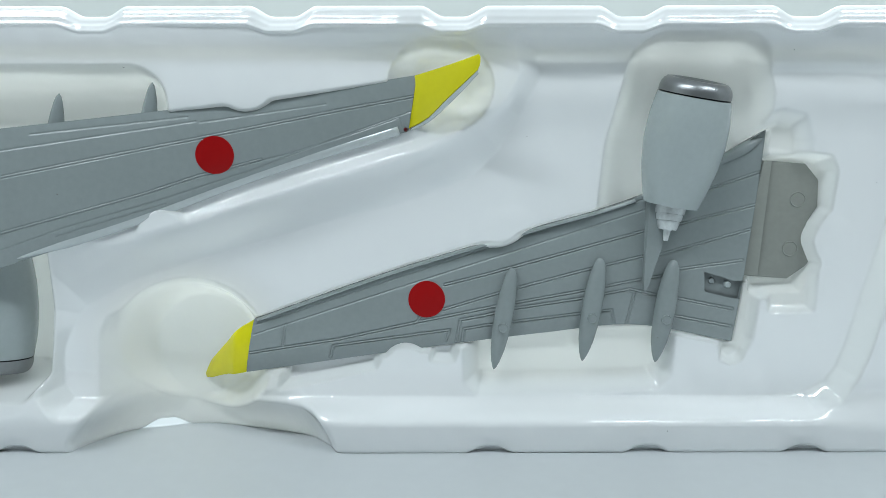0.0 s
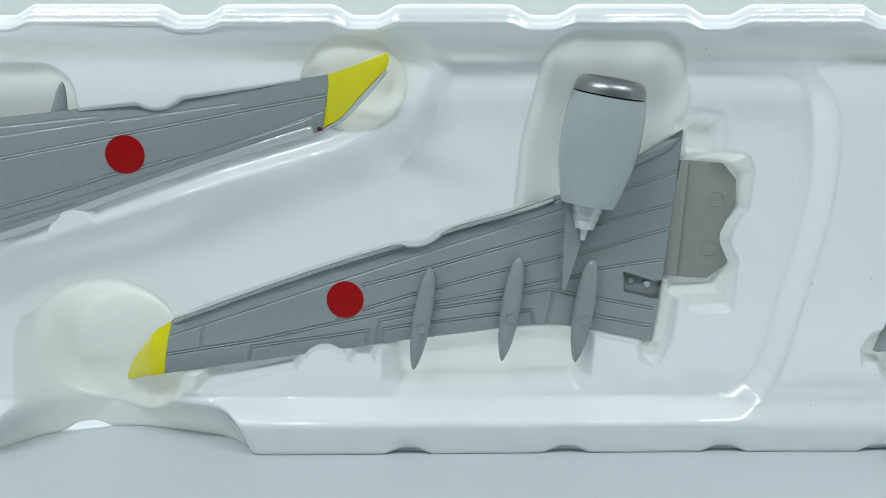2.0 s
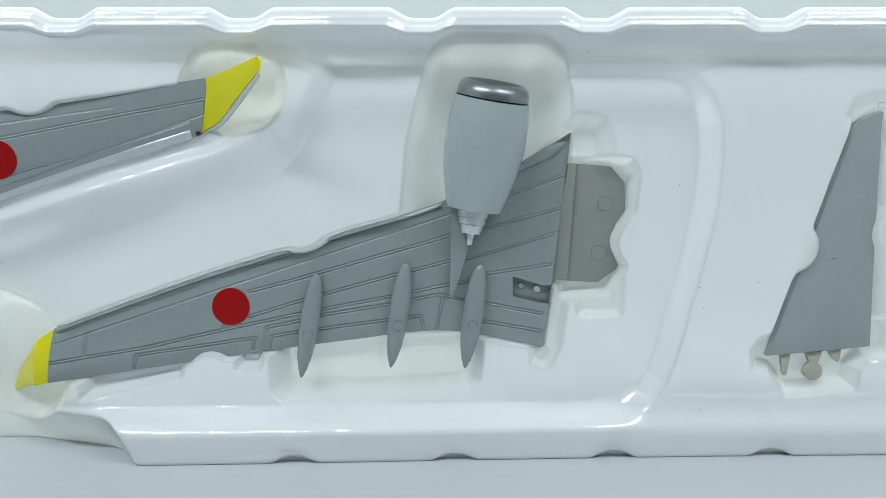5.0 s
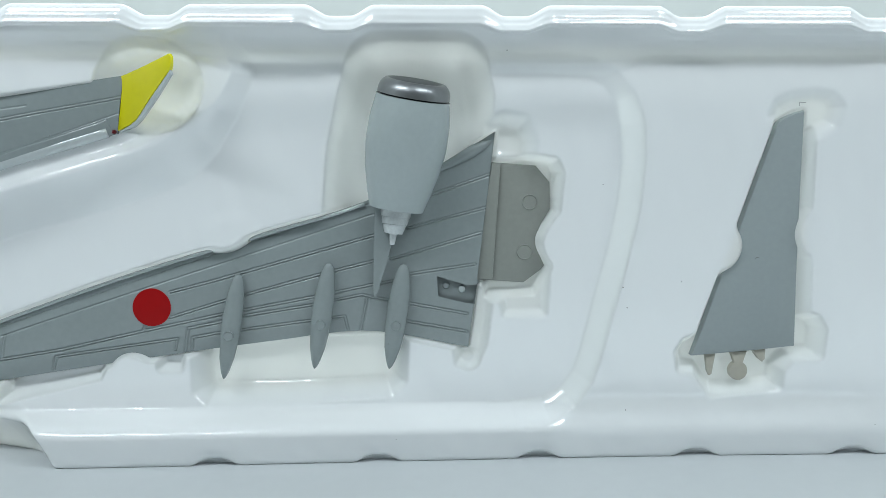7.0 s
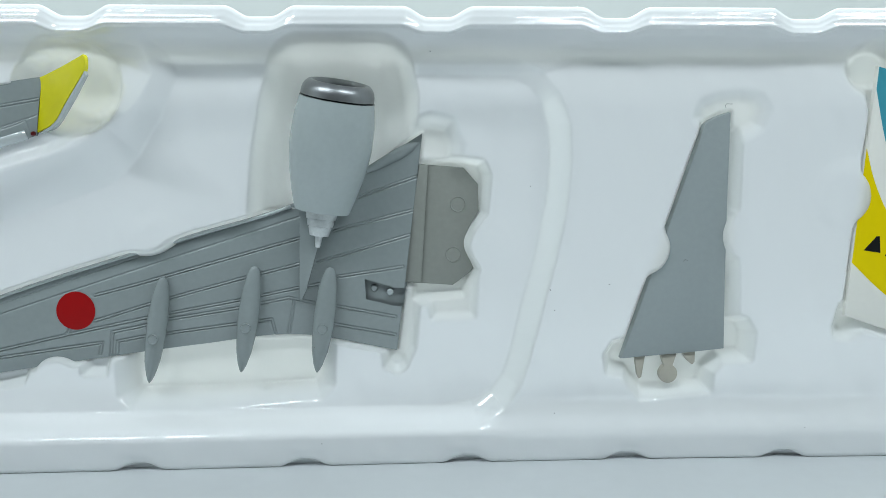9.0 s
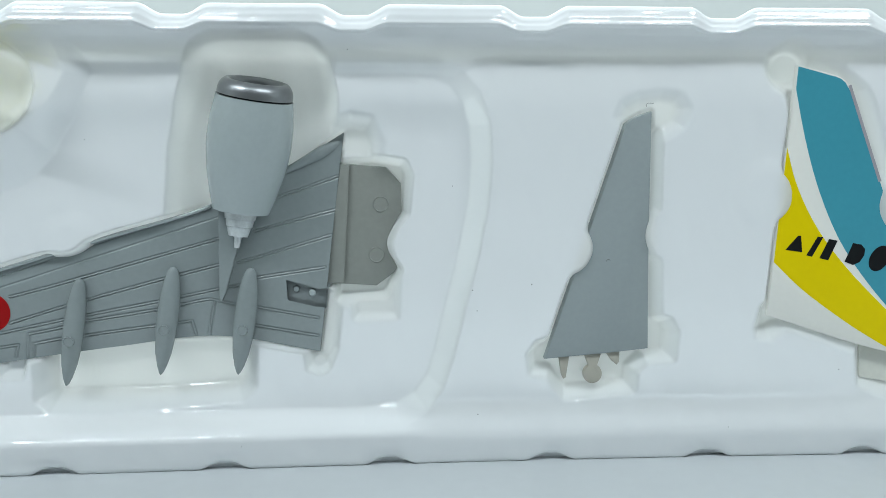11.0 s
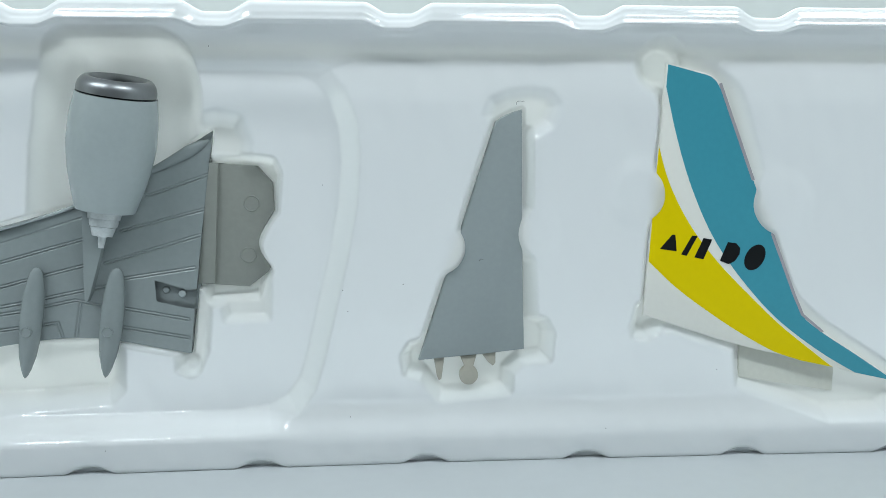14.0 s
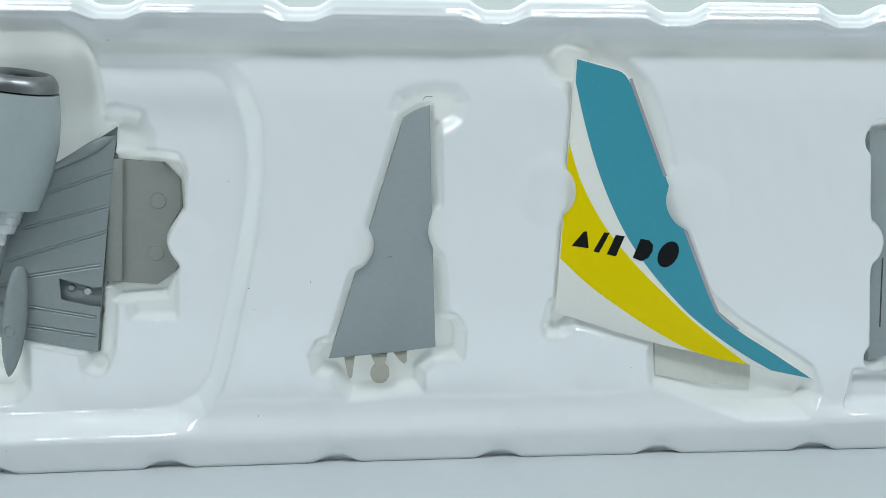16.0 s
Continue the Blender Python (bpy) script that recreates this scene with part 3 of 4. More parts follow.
def wing_panel(name, lead, lead_u, trail, trail_u, yp, bulge, lines, fine, parent, step=0.14, thick=2.0, hole=None, cut=1.0):
    """A wing skin with engraved panel lines, closed by a flat back."""
    L0 = curve_at(lead_u, lead, np.linspace(0, 1, 50))
    n = int(np.sum(np.hypot(*np.diff(L0, axis=0).T)) / step)
    u = np.linspace(0, 1, n)
    v = (1 - np.cos(np.linspace(0, math.pi, 12))) / 2
    m = int(np.hypot(*(np.array(lead[0]) - np.array(trail[0]))) / step)
    v = np.unique(np.concatenate([np.linspace(0, 1, m), 0.02 * v]))
    L, T = curve_at(lead_u, lead, u), curve_at(trail_u, trail, u)
    P = L[:, None] + (T - L)[:, None] * v[None, :, None]
    X, Z = P[..., 0], P[..., 1]
    f = wing_surface(yp, bulge)
    Y = f(X, Z, v[None, :] + 0 * X)
    d = np.full(X.shape, 9.0)
    for row in lines:
        for a, b in zip(row[:-1], row[1:]):
            d = np.minimum(d, seg_dist(a, b, X, Z))
    Y = Y + cut * (0.17 * np.exp(-((d - 0.24) / 0.12) ** 2) - 0.05 * np.exp(-(d / 0.12) ** 2))
    d = np.full(X.shape, 9.0)
    for row in fine:
        for a, b in zip(row[:-1], row[1:]):
            d = np.minimum(d, seg_dist(a, b, X, Z))
    Y = Y + cut * 0.15 * np.exp(-(d / 0.16) ** 2)
    front = np.stack([X, Y, Z], -1)
    nr, nc = X.shape
    fa = grid_faces(nr, nc)
    if hole is not None:
        c = front.reshape(-1, 3)[fa].mean(axis=1)
        fa = fa[sd(hole, c[:, 0], c[:, 2]) > 0]
    ring = np.concatenate([np.arange(nc), np.arange(1, nr) * nc + nc - 1, (nr - 1) * nc + np.arange(nc - 2, -1, -1), np.arange(nr - 2, 0, -1) * nc])
    V = front.reshape(-1, 3)
    rim = V[ring].copy()
    rim[:, 1] = yp(rim[:, 0], rim[:, 2]) + thick
    k = len(ring)
    base = len(V)
    wall = [(ring[i], ring[(i + 1) % k], base + (i + 1) % k, base + i) for i in range(k)]
    verts = np.concatenate([V, rim]) * MM
    me = bpy.data.meshes.new(name)
    me.from_pydata(verts.tolist(), [], fa.tolist() + [tuple(int(q) for q in w) for w in wall] + [tuple(range(base, base + k))])
    me.materials.append(M_GREY)
    me.polygons.foreach_set("use_smooth", [True] * len(me.polygons))
    ob = new(name, me)
    ob.parent = parent
    return ob


def face_y(lead, lead_u, trail, trail_u, yp, bulge):
    """The height of a wing's face at any place, by its nearest chord."""
    u = np.linspace(0, 1, 300)
    L, T = curve_at(lead_u, lead, u), curve_at(trail_u, trail, u)

    def f(x, z):
        x, z = np.atleast_1d(x).astype(float), np.atleast_1d(z).astype(float)
        out = np.empty_like(x)
        for i, (a, b) in enumerate(zip(x, z)):
            e = T - L
            cr = (a - L[:, 0]) * e[:, 1] - (b - L[:, 1]) * e[:, 0]
            j = int(np.argmin(np.abs(cr)))
            v = ((a - L[j, 0]) * e[j, 0] + (b - L[j, 1]) * e[j, 1]) / (e[j] @ e[j])
            out[i] = yp(a, b) - (float(bulge(a)) if callable(bulge) else bulge) * max(0, 1 - abs(2 * min(1, max(0, v)) - 1) ** 2.4)
        return out
    return f


def curved_tip(name, lead, trail, yp, bulge, mat, parent, label):
    """A rounded tip between its two edges, closed by a flat back."""
    n, m = 40, 24
    u = np.linspace(0, 1, len(lead))
    L, T = curve_at(u, lead, np.linspace(0, 1, n)), curve_at(u, trail, np.linspace(0, 1, n))
    v = np.linspace(0, 1, m)
    P = L[:, None] + (T - L)[:, None] * v[None, :, None]
    X, Z = P[..., 0], P[..., 1]
    width = np.minimum(1, np.hypot(*(T - L).T) / 6)[:, None]
    front = np.stack([X, yp(X, Z) - bulge * width * np.clip(1 - np.abs(2 * v[None, :] - 1) ** 2.4, 0, 1), Z], -1).reshape(-1, 3)
    rear = np.stack([X, yp(X, Z) + 0.8, Z], -1).reshape(-1, 3)
    ring = np.concatenate([np.arange(m), np.arange(1, n) * m + m - 1, (n - 1) * m + np.arange(m - 2, -1, -1), np.arange(n - 2, 0, -1) * m])
    faces = [tuple(f) for f in grid_faces(n, m)] + [tuple(f[::-1]) for f in grid_faces(n, m, start=n * m)]
    faces += [(int(a), int(b), int(b) + n * m, int(a) + n * m) for a, b in zip(ring, np.roll(ring, -1))]
    return mesh_object(name, np.concatenate([front, rear]), faces, mat, parent, True, label, 50)


def roundel(cx, cz, r, f, parent):
    """A printed disc that lies on the wing's face."""
    verts, faces, n = [(cx, float(f(cx, cz)[0]) - 0.10, cz)], [], 64
    for k, q in enumerate((0.25, 0.5, 0.75, 1.0)):
        a = np.linspace(0, 2 * math.pi, n, endpoint=False)
        x, z = cx + r * q * np.cos(a), cz + r * q * np.sin(a)
        verts += list(zip(x, f(x, z) - 0.10, z))
    faces = [(0, 1 + i, 1 + (i + 1) % n) for i in range(n)] + [tuple(x) for x in grid_faces(4, n, True, 1)]
    return mesh_object("roundel", verts, faces, M_RED, parent, True, "printed red disc")


def nacelle(parent, lip, tail, radii, ring_radius, scarf=0.12):
    """An engine body with its inlet ring and stepped exhaust cone, from the lip's centre to the tail's."""
    length = (Vector(tail) - Vector(lip)).length
    s = np.linspace(0.128, 1, 30)
    prof = [(length * q, float(np.interp(q, *zip(*radii)))) for q in s]
    k = np.array([p[1] for p in prof])
    k[1:-1] = (k[:-2] + k[1:-1] * 2 + k[2:]) / 4
    prof = [(p[0], float(q)) for p, q in zip(prof, k)]
    body = turned("engine_body", lip, tail, [(prof[0][0] + 0.05, prof[0][1] - 0.4)] + prof + [(length - 0.2, prof[-1][1] - 0.7), (length - 2, prof[-1][1] - 0.9)], M_NACELLE, parent, "pale grey engine cowling", close=(False, True), scarf=scarf)
    r = ring_radius
    w = length * 0.115
    turned("inlet_ring", lip, tail, [(w, r + 0.1), (w, r + 0.42), (w * 0.7, r + 0.38), (w * 0.4, r + 0.15), (w * 0.18, r - 0.25), (0.08, r - 0.75), (0.0, r - 1.2), (0.15, r - 1.6), (0.8, r - 2.0), (2.6, r - 2.2), (5, r - 2.1)],
           M_METAL, body, "shiny dull-silver inlet lip", close=(False, False), auto=70, scarf=scarf)
    turned("seam", lip, tail, [(w - 0.05, r + 0.32), (w + 0.26, r + 0.36)], M_BLACK, body, "dark seam behind the inlet lip", close=(False, False), scarf=scarf)
    turned("fan_face", lip, tail, [(3.4, r - 2.1), (3.3, 1.2), (1.8, 0.15)], M_DARK, body, "dark fan inside the inlet", close=(False, True), scarf=scarf)
    return body


def exhaust(parent, a, b, radii):
    length = (Vector(b) - Vector(a)).length
    prof = []
    for s0, s1, r0, r1 in radii:
        prof += [(s0 * length, r0), ((s0 + s1) / 2 * length, (r0 + r1) / 2 + 0.03), (s1 * length, r1)]
    return turned("exhaust_cone", a, b, prof, M_SILVER, parent, "pale silver stepped exhaust cone", auto=20)


wing_b = thing("model_wing", "grey model wing, underside and engine out, lemon tip, red disc", "model wing", "model aircraft wings")
B_LINES = [[(-0.8, 32.6), (7.5, 34.7), (39.3, 43.6)], [(-33.1, 24.2), (-33.8, 19.7)], [(-40.4, 18.5), (-33.2, 19.7), (-22.2, 21.4), (-6.1, 25.0), (9.3, 28.2), (26.2, 31.3), (39.1, 33.9), (43.4, 34.6)],
           [(-1.0, 27.6), (7.5, 30.2), (13.4, 31.9), (27.2, 35.6), (38.9, 38.5)], [(1.5, 20.2), (2.4, 25.4), (7.6, 26.4), (12.7, 27.7), (26.3, 29.8), (36.4, 31.8), (42.9, 30.4)],
           [(2.8, 20.8), (3.2, 23.5), (7.6, 24.3), (26.3, 26.7), (32.9, 27.5), (33.5, 24.7)], [(-24.2, 17.4), (-23.4, 20.0), (0.2, 23.3), (-0.4, 21.0)], [(-6.4, 25.0), (-5.6, 26.3)], [(37.5, 31.4), (36.1, 24.6)],
           [(50.0, 51.3), (61.4, 55.2)], [(45.4, 44.9), (60.9, 48.8)], [(42.1, 38.8), (59.9, 43.9)], [(44.7, 35.7), (58.6, 37.7)], [(44.7, 30.2), (57.1, 27.8)], [(44.5, 26.5), (57.0, 24.2)]]
B_FINE = [[(-39.5, 22.3), (-8.4, 32.5), (7.5, 37.6), (39.1, 47.7)], [(-39, 24.3), (16, 42.7), (39, 49.8)]]
B_HOLE = [(51.2, 35.4), (54, 34.6), (57, 33.6), (62, 33.9), (62, 29.8), (57, 30), (51.4, 31.4)]
wing_panel("wing_skin", B_LEAD, B_LEAD_U, B_TRAIL, B_TRAIL_U, y_wing_b, 0.9, B_LINES, B_FINE, wing_b, hole=B_HOLE, cut=1.35)
plate("socket_floor", [(50.8, 36), (59.7, 36), (58.9, 29.5), (50.8, 29.5)], 157.6, 158.4, 0.1, M_GREY, wing_b, "dark recessed joint socket")
turned("peg", (56.1, 157.8, 32.7), (56.1, 156.6, 32.7), [(0, 0.75), (1.0, 0.7), (1.2, 0.5)], M_NACELLE, wing_b, sides=20)
turned("peg", (53.0, 157.8, 33.4), (53.0, 157.2, 33.4), [(0, 0.75), (0.4, 0.7), (0.6, 0.5)], M_GREY, wing_b, sides=20)
def y_tip_b(x, z):
    """The winglet bends back behind a crease."""
    way = -43.4 - x - (23 - z) * 0.06
    return y_wing_b(x, z) + 0.52 * (way + np.sqrt(way * way + 0.01))


curved_tip("wing_tip", [(-39.6, 25.2), (-43.3, 22.9), (-46.0, 19.9), (-49.0, 16.7), (-51.0, 14.4), (-52.6, 11.4)], [(-41.5, 14.3), (-44.9, 13.6), (-47.4, 12.6), (-49.4, 11.6), (-50.9, 10.9), (-52.4, 10.5)],
           y_tip_b, 0.7, M_YELLOW, wing_b, "lemon-yellow painted wing tip")
u = np.linspace(0.255, 0.992, 60)
L, T = curve_at(B_LEAD_U, B_LEAD, u), curve_at(B_TRAIL_U, B_TRAIL, u)
n = (T - L) / np.hypot(*(T - L).T)[:, None]
P = L + n * 0.42
ball_lump("leading_edge", np.stack([P[:, 0], y_wing_b(P[:, 0], P[:, 1]) - 0.25, P[:, 1]], -1), 0.36 + 0 * u, 0.62 + 0 * u, M_LEAD, wing_b, "dull silver leading edge")
fb = face_y(B_LEAD, B_LEAD_U, B_TRAIL, B_TRAIL_U, y_wing_b, 0.9)
roundel(-4.4, 29.7, 3.7, fb, wing_b)
for top, bottom, wmax in (((12.8, 36.2), (9.2, 15.5), 1.9), ((30.3, 38.3), (27.0, 17.4), 2.0), ((44.8, 38.0), (41.7, 17.2), 2.1)):
    s = np.unique(np.concatenate([np.linspace(0, 1, 26), [0.01, 0.02, 0.06, 0.98, 0.99]]))
    line = np.stack([top[0] + (bottom[0] - top[0]) * s, 155.5 - 0.5 * s, top[1] + (bottom[1] - top[1]) * s], -1)
    w = wmax * np.interp(s, [0, 0.01, 0.04, 0.1, 0.22, 0.42, 0.62, 0.8, 0.92, 0.98, 1], [0.05, 0.32, 0.5, 0.68, 0.88, 1, 0.95, 0.74, 0.44, 0.2, 0.04])
    fa = ball_lump("flap_fairing", line, w, w * 0.9 + 0.25, M_GREY, wing_b)
    cx, cz = top[0] + (bottom[0] - top[0]) * 0.56, top[1] + (bottom[1] - top[1]) * 0.56
    turned("ejector_mark", (cx + 0.1, 153.8, cz), (cx + 0.1, 152.9, cz), [(0, 1.0), (0.8, 1.0), (0.86, 0.93), (0.7, 0.8), (0.74, 0.3)], M_GREY, fa, sides=24)
plate("mounting_tab", TAB, 158.2, 160.2, 0.3, M_TAB, wing_b, "warm grey bare plastic mounting tab")
plate("root_step", [(62.0, 57.5), (63.6, 57.4), (62.2, 34.5), (58.5, 34.5)], 157.4, 158.6, 0.2, M_TAB, wing_b)
for cx, cz in ((69.5, 49.8), (68.6, 39.9)):
    turned("ejector_mark", (cx, 158.5, cz), (cx, 158.0, cz), [(0, 1.55), (0.42, 1.55), (0.5, 1.45), (0.36, 1.3), (0.4, 0.5)], M_TAB, wing_b, sides=28)
plate("pylon", [(39.3, 51), (39.1, 45), (38.8, 36), (38.75, 32.6), (38.9, 31.7), (39.2, 31.7), (39.9, 33.2), (41.4, 38.2), (42.8, 43.2), (43.6, 50.5)], 154.7, 157.5, 0.15, M_GREY, wing_b)
eng = nacelle(wing_b, (47.3, 154.2, 72.9), (43.4, 155.2, 49.0), [(0.0, 6.5), (0.085, 6.85), (0.3, 7.65), (0.5, 7.75), (0.7, 7.15), (0.85, 6.3), (1.0, 5.3)], 6.45)
exhaust(eng, (43.6, 155.0, 50.4), (42.5, 154.2, 42.0), [(0, 0.2, 3.1, 3.05), (0.2, 0.215, 2.75, 2.75), (0.215, 0.37, 2.95, 2.8), (0.37, 0.385, 2.45, 2.45), (0.385, 0.53, 2.6, 2.4), (0.53, 0.545, 2.05, 2.05), (0.545, 0.74, 2.2, 1.75), (0.74, 0.76, 0.85, 0.8), (0.76, 1.0, 0.7, 0.45)])
root = np.linspace(0.0, 0.125, 30)
blunt = np.sqrt(ramp01(root / 0.05) + 0.002)
L, T = curve_at(B_LEAD_U, B_LEAD, root), curve_at(B_TRAIL_U, B_TRAIL, root)
P = L + (T - L) / np.hypot(*(T - L).T)[:, None] * (1.5 - 8 * root)[:, None]
ball_lump("root_leading_edge", np.stack([P[:, 0], y_wing_b(P[:, 0], P[:, 1]) + 0.1, P[:, 1]], -1), (1.55 - 8 * root) * blunt, (1.5 - 5 * root) * blunt, M_GREY, wing_b, "rounded grey leading edge at the root")

wing_a = thing("model_wing", "grey model wing, upper side out, lemon tip and red disc", "model wing", "model aircraft wings")
A_LINES = [[(-120, 48.0), (-83, 54.7), (-57.2, 59.8), (-37.4, 63.7), (-20.6, 67.1), (-6.1, 69.8)], [(-120, 34), (-79.7, 45.4), (-57.7, 51.4), (-47.2, 54.8), (-35.4, 57.9)]]
A_FINE = [[(-77.3, 62.6), (-48.7, 65.8)], [(-120, 53.6), (-82.6, 59.6), (-47.2, 65.0)], [(-46.2, 64.8), (-37.4, 66.1), (-23.2, 68.2)],
          [(-120, 29), (-84.1, 41.1), (-72.6, 45.1), (-53.6, 50.6), (-37.7, 55.8), (-20.7, 62.1), (-6.3, 67.2)], [(-37.7, 57.2), (-31.3, 58.7), (-19.1, 62.4), (-11.1, 65.1), (-9.5, 65.8), (-8.6, 63.2)],
          [(-74, 43.6), (-53.6, 49.6)]]
wing_panel("wing_skin", A_LEAD, A_U, A_TRAIL, A_U, y_wing_a, bulge_a, A_LINES, A_FINE, wing_a, cut=0.9)
u = np.linspace(0.36, 0.985, 60)
L, T = curve_at(A_U, A_LEAD, u), curve_at(A_U, A_TRAIL, u)
n = (T - L) / np.hypot(*(T - L).T)[:, None]
P = L + n * 0.75
ball_lump("leading_edge", np.stack([P[:, 0], y_wing_a(P[:, 0], P[:, 1]) + 0.05, P[:, 1]], -1), 0.95 * np.minimum(1, (u - 0.33) * 8), 0.55 + 0 * u, M_LEAD, wing_a, "dull silver leading edge")
f_a = face_y(A_LEAD, A_U, A_TRAIL, A_U, y_wing_a, bulge_a)
roundel(-43.7, 58.8, 3.55, f_a, wing_a)


def y_tip_a(x, z):
    """The raked tip bends up from a slanted line."""
    way = np.maximum(0, x + 5.9 - (73.7 - z) * 0.146)
    return 152.75 - 0.8 * way - 0.25 * np.minimum(1, way)


tip = np.concatenate([smooth_line([(-6.5, 73.6), (0, 75.2), (5.3, 76.7)], 5), smooth_line([(5.6, 76.3), (5.6, 75.2), (5.2, 74.0)], 3), smooth_line([(-0.3, 69.1), (-4.6, 65.2), (-7.8, 63.6)], 4)])
plate("wing_tip", tip, y_tip_a, lambda x, z: y_tip_a(x, z) + 1.5, 0.22, M_YELLOW, wing_a, "lemon-yellow painted wing tip")
edge = np.concatenate([smooth_line([(-7.5, 63.3), (-4.5, 64.5), (0.2, 68.3), (5.3, 73.3)], 4), smooth_line([(5.15, 74.0), (-0.25, 69.2), (-4.6, 65.3), (-7.0, 63.9)], 4)])
plate("leading_edge", edge, lambda x, z: y_tip_a(x, z) + 0.15, lambda x, z: y_tip_a(x, z) + 1.5, 0.2, M_LEAD, wing_a, "bare grey leading edge")
turned("navigation_light", (-8.2, 152.6, 63.5), (-8.2, 151.7, 63.4), [(0, 0.42), (0.5, 0.36), (0.8, 0.15)], M_NAV, wing_a, "tiny dark red navigation light", sides=16)
for bx, bz, tx, tz in ((-74.4, 62.5, -73.1, 70.2), (-56.6, 64.5, -55.4, 72.2)):
    s = np.linspace(0, 1, 14)
    line = np.stack([bx + (tx - bx) * s, 150.6 + 0 * s, bz + (tz - bz) * s], -1)
    ball_lump("flap_fairing", line, 1.7 * np.sqrt(1.001 - s), 1.7 * np.sqrt(1.001 - s), M_GREY, wing_a)
nacelle(wing_a, (-93.9, 158.0, 13.6), (-92.8, 159.0, 40), [(0.0, 6.3), (0.085, 6.6), (0.3, 7.6), (0.5, 7.9), (0.7, 7.6), (0.85, 7.0), (1.0, 6.2)], 6.3)


# ---- tailplanes ----
def tailplane(parent):
    edge = np.concatenate([smooth_line([(101, 19.9), (106.2, 36.1), (115.5, 65.1)], 4), smooth_line([(116.5, 65.9), (118.4, 66.8), (120.4, 67.4)], 3),
                           [(120.7, 48), (121.0, 35), (121.4, 21.7), (113.9, 20.9)]])
    plate("tailplane_skin", edge, 152.35, 154.2, 0.55, M_STAB, parent)
    plate("hinge_pin", [(103.9, 20.4), (104.5, 16.6), (104.9, 15.7), (105.4, 16.0), (106.0, 20.5)], 153.0, 154.0, 0.15, M_PIN, parent, "warm grey locating pin")
    a = np.linspace(0.55 * math.pi, 2.45 * math.pi, 20)
    plate("hinge_pin", [(110.7 + 1.85 * math.cos(t), 16.6 + 1.9 * math.sin(t)) for t in a][1:-1] + [(112.2, 20.6), (109.0, 20.5)], 153.0, 154.2, 0.15, M_PIN, parent, "warm grey round locating pin")
    plate("hinge_pin", [(113.2, 20.9), (114.4, 19.2), (115.4, 18.4), (115.9, 19.0), (115.9, 21)], 153.0, 154.0, 0.15, M_PIN, parent, "warm grey locating pin")


stab = thing("model_tailplane", "flat grey model aircraft tailplane with bare locating pins", "model tailplane", "model aircraft tailplanes")
tailplane(stab)
stab2 = thing("model_tailplane", "flat grey model aircraft tailplane lying in the next pocket", "model tailplane", "model aircraft tailplanes")
plate("tailplane_skin", [(205.3, 62.6), (208.5, 63.1), (215, 63.6), (222, 52), (225, 22), (212.2, 18.2), (208.4, 16.9), (206.6, 40)], 152.4, 154.2, 0.35, M_STAB, stab2)
plate("joint_line", [(209.6, 38), (209.9, 38), (210.4, 24), (210.1, 24)], 152.37, 152.5, 0.02, M_DARK, stab2)

# ---- fin ----
fin = thing("model_tail_fin", "turquoise, yellow and white printed model tail fin in its pocket", "model tail fin")
FIN_Y = 151.2
fin_edge = np.concatenate([smooth_line([(147.05, 75.85), (152, 74.65), (156.4, 73.2), (157.4, 72.4), (158.1, 70.9)], 3), smooth_line([(161.6, 62.4), (165.1, 54.0), (169.2, 44.0), (174.4, 31.8), (176.3, 27.9), (180.6, 24.4), (186.4, 20.7), (196.7, 13.9)], 5),
                           smooth_line([(187.5, 15.9), (182.2, 17.5), (164.1, 21.9), (144.2, 28.4)], 3)[:-1], [(144.2, 28.4), (144.8, 38.8), (146.0, 59), (146.8, 71.5)]])
plate("fin_skin", fin_edge, FIN_Y, FIN_Y + 0.9, 0.2, M_WHITE, fin)
blue_left = smooth_line([(147.1, 71.5), (149.2, 63.3), (152.8, 52.7), (157.6, 43.0), (164.7, 33.6), (170.7, 27.4), (176.6, 22.8), (182.0, 19.2), (187.6, 16.0)], 6)
blue = np.concatenate([[(147.3, 75.6)], smooth_line([(152, 74.4), (156.3, 72.9), (157.8, 70.6)], 3), smooth_line([(161.3, 62.3), (164.8, 53.9), (168.9, 44.0), (174.1, 31.8), (176.0, 27.8), (180.4, 24.2), (186.2, 20.5), (196.0, 14.1)], 5), blue_left[::-1]])
decal("turquoise_print", blue, FIN_Y, M_BLUE, fin, "turquoise printed band")
yellow = np.concatenate([smooth_line([(146.1, 60.6), (147.9, 54.9), (153.1, 45.2), (158.9, 38.1), (165.9, 31.2), (171.9, 25.7), (177.9, 21.0), (182.8, 17.25)], 6), smooth_line([(176.3, 18.7), (171.0, 20.5), (165.2, 23.6), (157.1, 28.8), (150.2, 33.9), (144.9, 38.8)], 5)])
decal("yellow_print", yellow, FIN_Y, M_GOLD, fin, "yellow printed band", lift=0.045)
plate("mounting_tab", [(164.6, 22.4), (184.4, 17.2), (184.4, 11.6), (164.8, 15.0)], 153.3, 154.3, 0.2, M_CREAM, fin, "milky bare plastic tab")


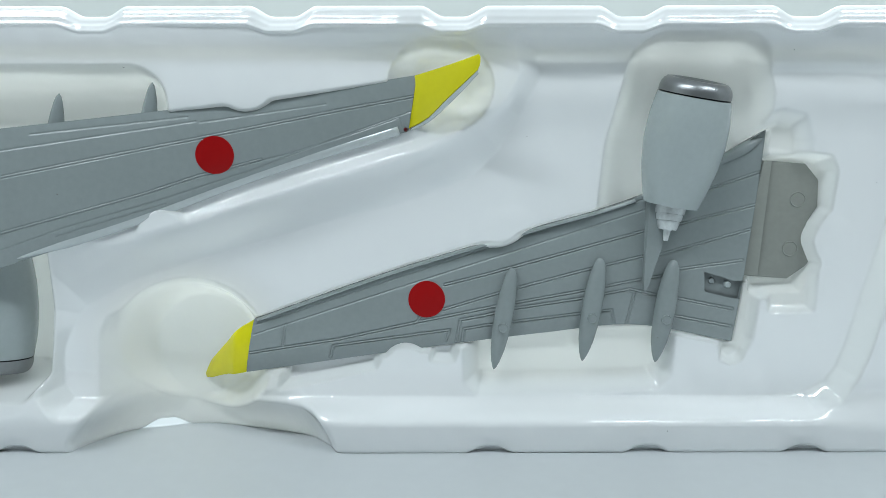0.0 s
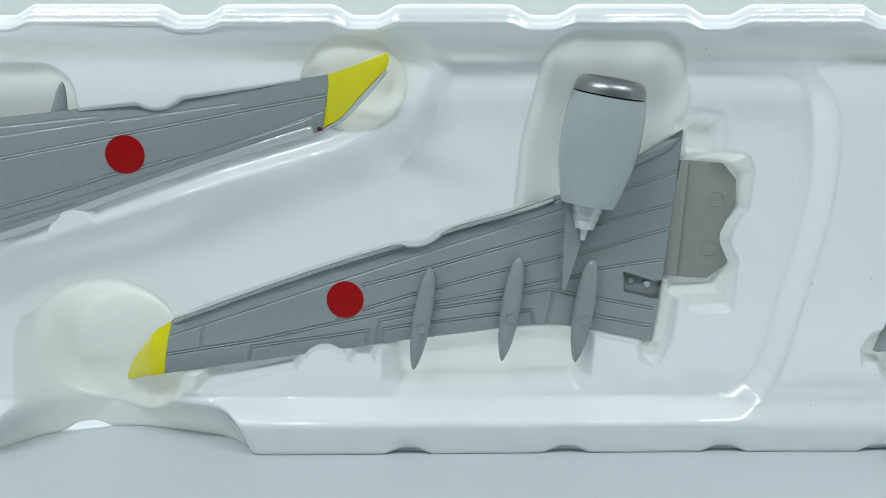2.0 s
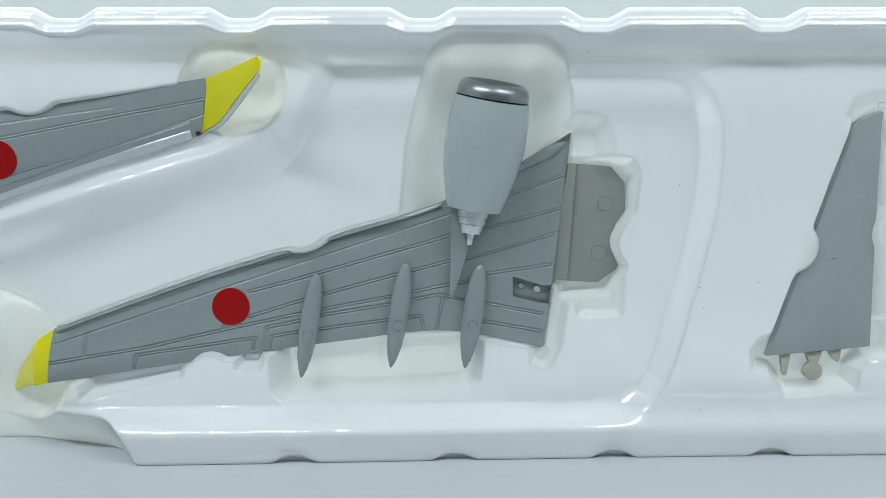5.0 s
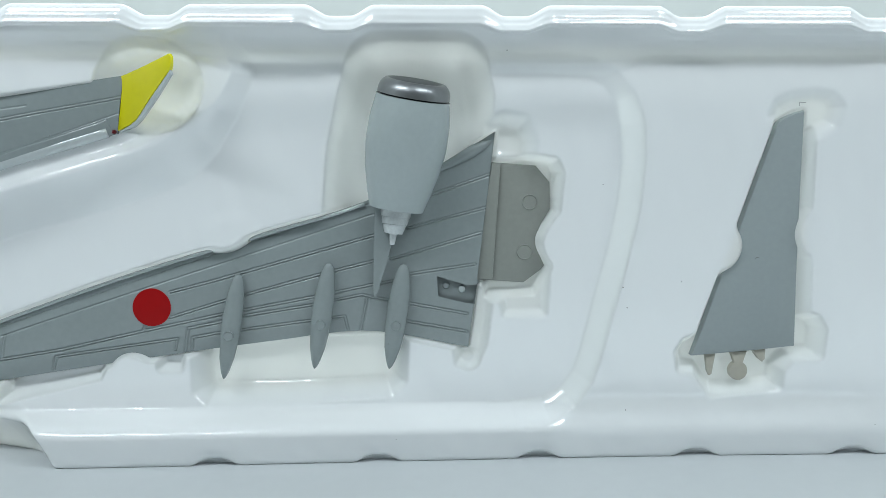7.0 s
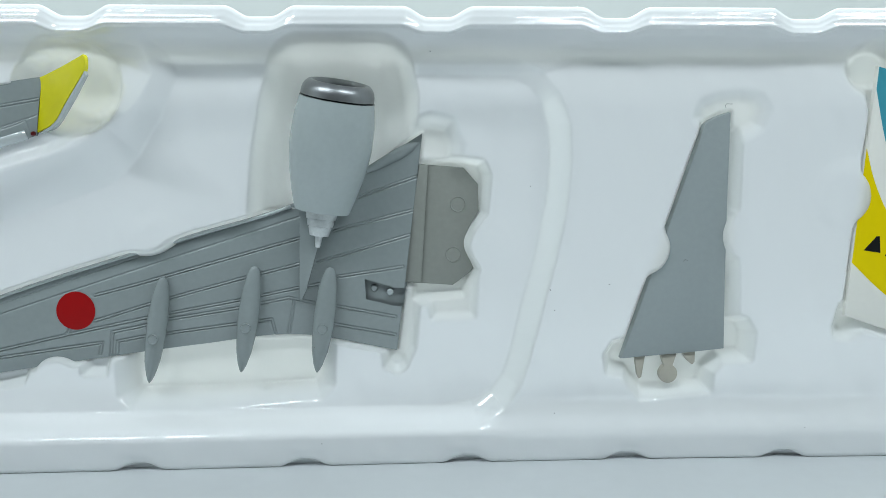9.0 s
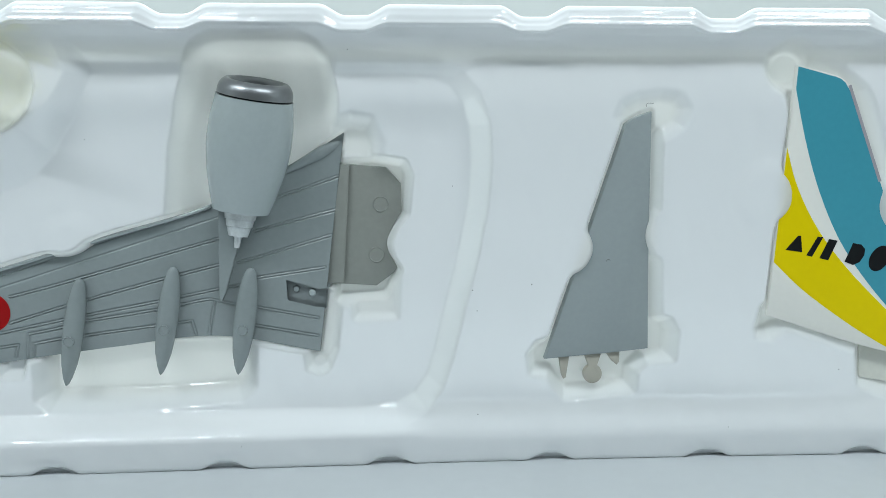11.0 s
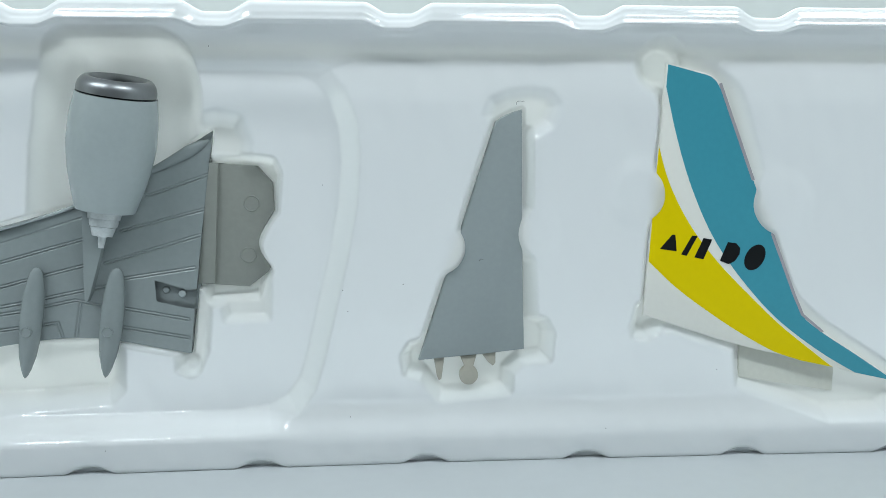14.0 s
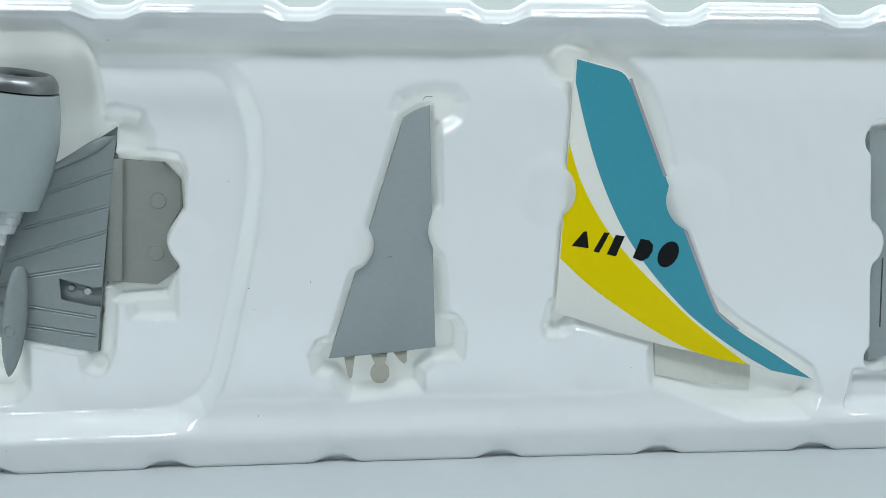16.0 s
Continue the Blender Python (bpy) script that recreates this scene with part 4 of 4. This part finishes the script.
def printed_shapes():
    """Plain slanted shapes that stand for the printed mark: a wedge, two bars, a rounded block and an oval."""
    block = [(158.9, 38.8), (160.3, 42.4), (162.0, 42.1), (162.8, 41.2), (162.7, 40.0), (161.9, 38.7), (160.6, 38.1)]
    oval = [(165.8 + 2.0 * math.cos(t) + 0.6 * math.sin(t), 39.35 + 2.5 * math.sin(t)) for t in np.linspace(0, 2 * math.pi, 28, endpoint=False)]
    return [[(147.0, 41.2), (149.3, 43.9), (149.9, 43.9), (150.3, 40.7)], [(151.2, 40.1), (153.2, 43.7), (154.3, 43.6), (152.3, 39.8)],
            [(153.8, 39.5), (155.5, 43.2), (157.2, 42.9), (155.6, 39.1)], block, oval]


for shape in printed_shapes():
    decal("printed_mark", shape, FIN_Y, M_BLACK, fin, "plain black printed shape", lift=0.08)
for a, b in (((157.6, 72.2), (164.9, 54.2)), ((169.2, 44.0), (174.4, 31.8)), ((174.4, 31.8), (176.3, 27.9)), ((176.3, 27.9), (180.6, 24.4))):
    decal("edge_strip", [(a[0] - 0.5, a[1] - 0.1), (a[0] + 0.05, a[1] + 0.1), (b[0] + 0.05, b[1] + 0.1), (b[0] - 0.5, b[1] - 0.1)], FIN_Y, M_EDGE, fin, "bare mauve-grey edge", lift=0.06)


# ---- dust ----
def sheet_y(x, z):
    """The front of the formed sheet at one place."""
    g = np.meshgrid(np.linspace(x - 0.8, x + 0.8, 5), np.linspace(z - 0.8, z + 0.8, 5))
    return 150 + float(tray_depth(*g)[0][2, 2])


def dust():
    """Small dark specks lying on the sheet and on the wings, one mesh."""
    rng = random.Random(5)
    spots = [(x, sheet_y(x, z), z) for x, z in ((159.2, 17.3), (87.9, 9.6), (87.7, 29.9), (86.8, 33.9), (83.2, 53.4), (64.0, 78.2), (193.9, 80.5), (-60.6, 75.0), (-70.6, 84.6), (15.2, 62.2), (98.1, 34.9), (43.1, 5.0), (137, 6.5))]
    spots += [(-72.7, float(f_a(-72.7, 51.6)[0]), 51.6), (-19.4, float(f_a(-19.4, 62.8)[0]), 62.8), (41.6, 153.2, 22.7)]
    verts, faces = [], []
    for x, y, z in spots:
        r = rng.uniform(0.07, 0.12)
        k = len(verts)
        turn, long = rng.uniform(0, 3), rng.choice((1, 1, 1.4, 2.0))
        for dy in (-0.06, 0.05):
            for a in range(6):
                u, v = r * long * math.cos(a * math.pi / 3), r * math.sin(a * math.pi / 3)
                verts.append((x + u * math.cos(turn) - v * math.sin(turn), y + dy, z + u * math.sin(turn) + v * math.cos(turn)))
        faces += [tuple(range(k, k + 6)), tuple(range(k + 11, k + 5, -1))] + [(k + a, k + (a + 1) % 6, k + 6 + (a + 1) % 6, k + 6 + a) for a in range(6)]
    ob = mesh_object("dust_specks", verts, faces, M_SPECK)
    tagged(ob, "tiny dark dust specks on the white sheet", "dust", kind="stuff")


def lint(line, label):
    """A short curled fibre lying on a surface."""
    p = smooth_line([(a, c) for a, b, c in line], 5)
    y = np.interp(np.linspace(0, 1, len(p)), np.linspace(0, 1, len(line)), [b for a, b, c in line])
    ob = thing("lint_fibre", label, "lint", "stray fibres")
    ball_lump("fibre", np.stack([p[:, 0], y - 0.05, p[:, 1]], -1), 0.045 + 0 * y, 0.05 + 0 * y, M_SPECK, ob, sides=6)


dust()
lint([(112.5, 152.35, 39.1), (112.8, 152.35, 39.45), (113.3, 152.35, 39.3)], "tiny dark curled fibre on the grey tailplane")
lint([(119.2, 152.3, 68.2), (119.4, sheet_y(119.4, 68.7), 68.7), (120.9, sheet_y(120.9, 68.9), 68.9)], "fine dark hooked fibre at the tailplane's tip")
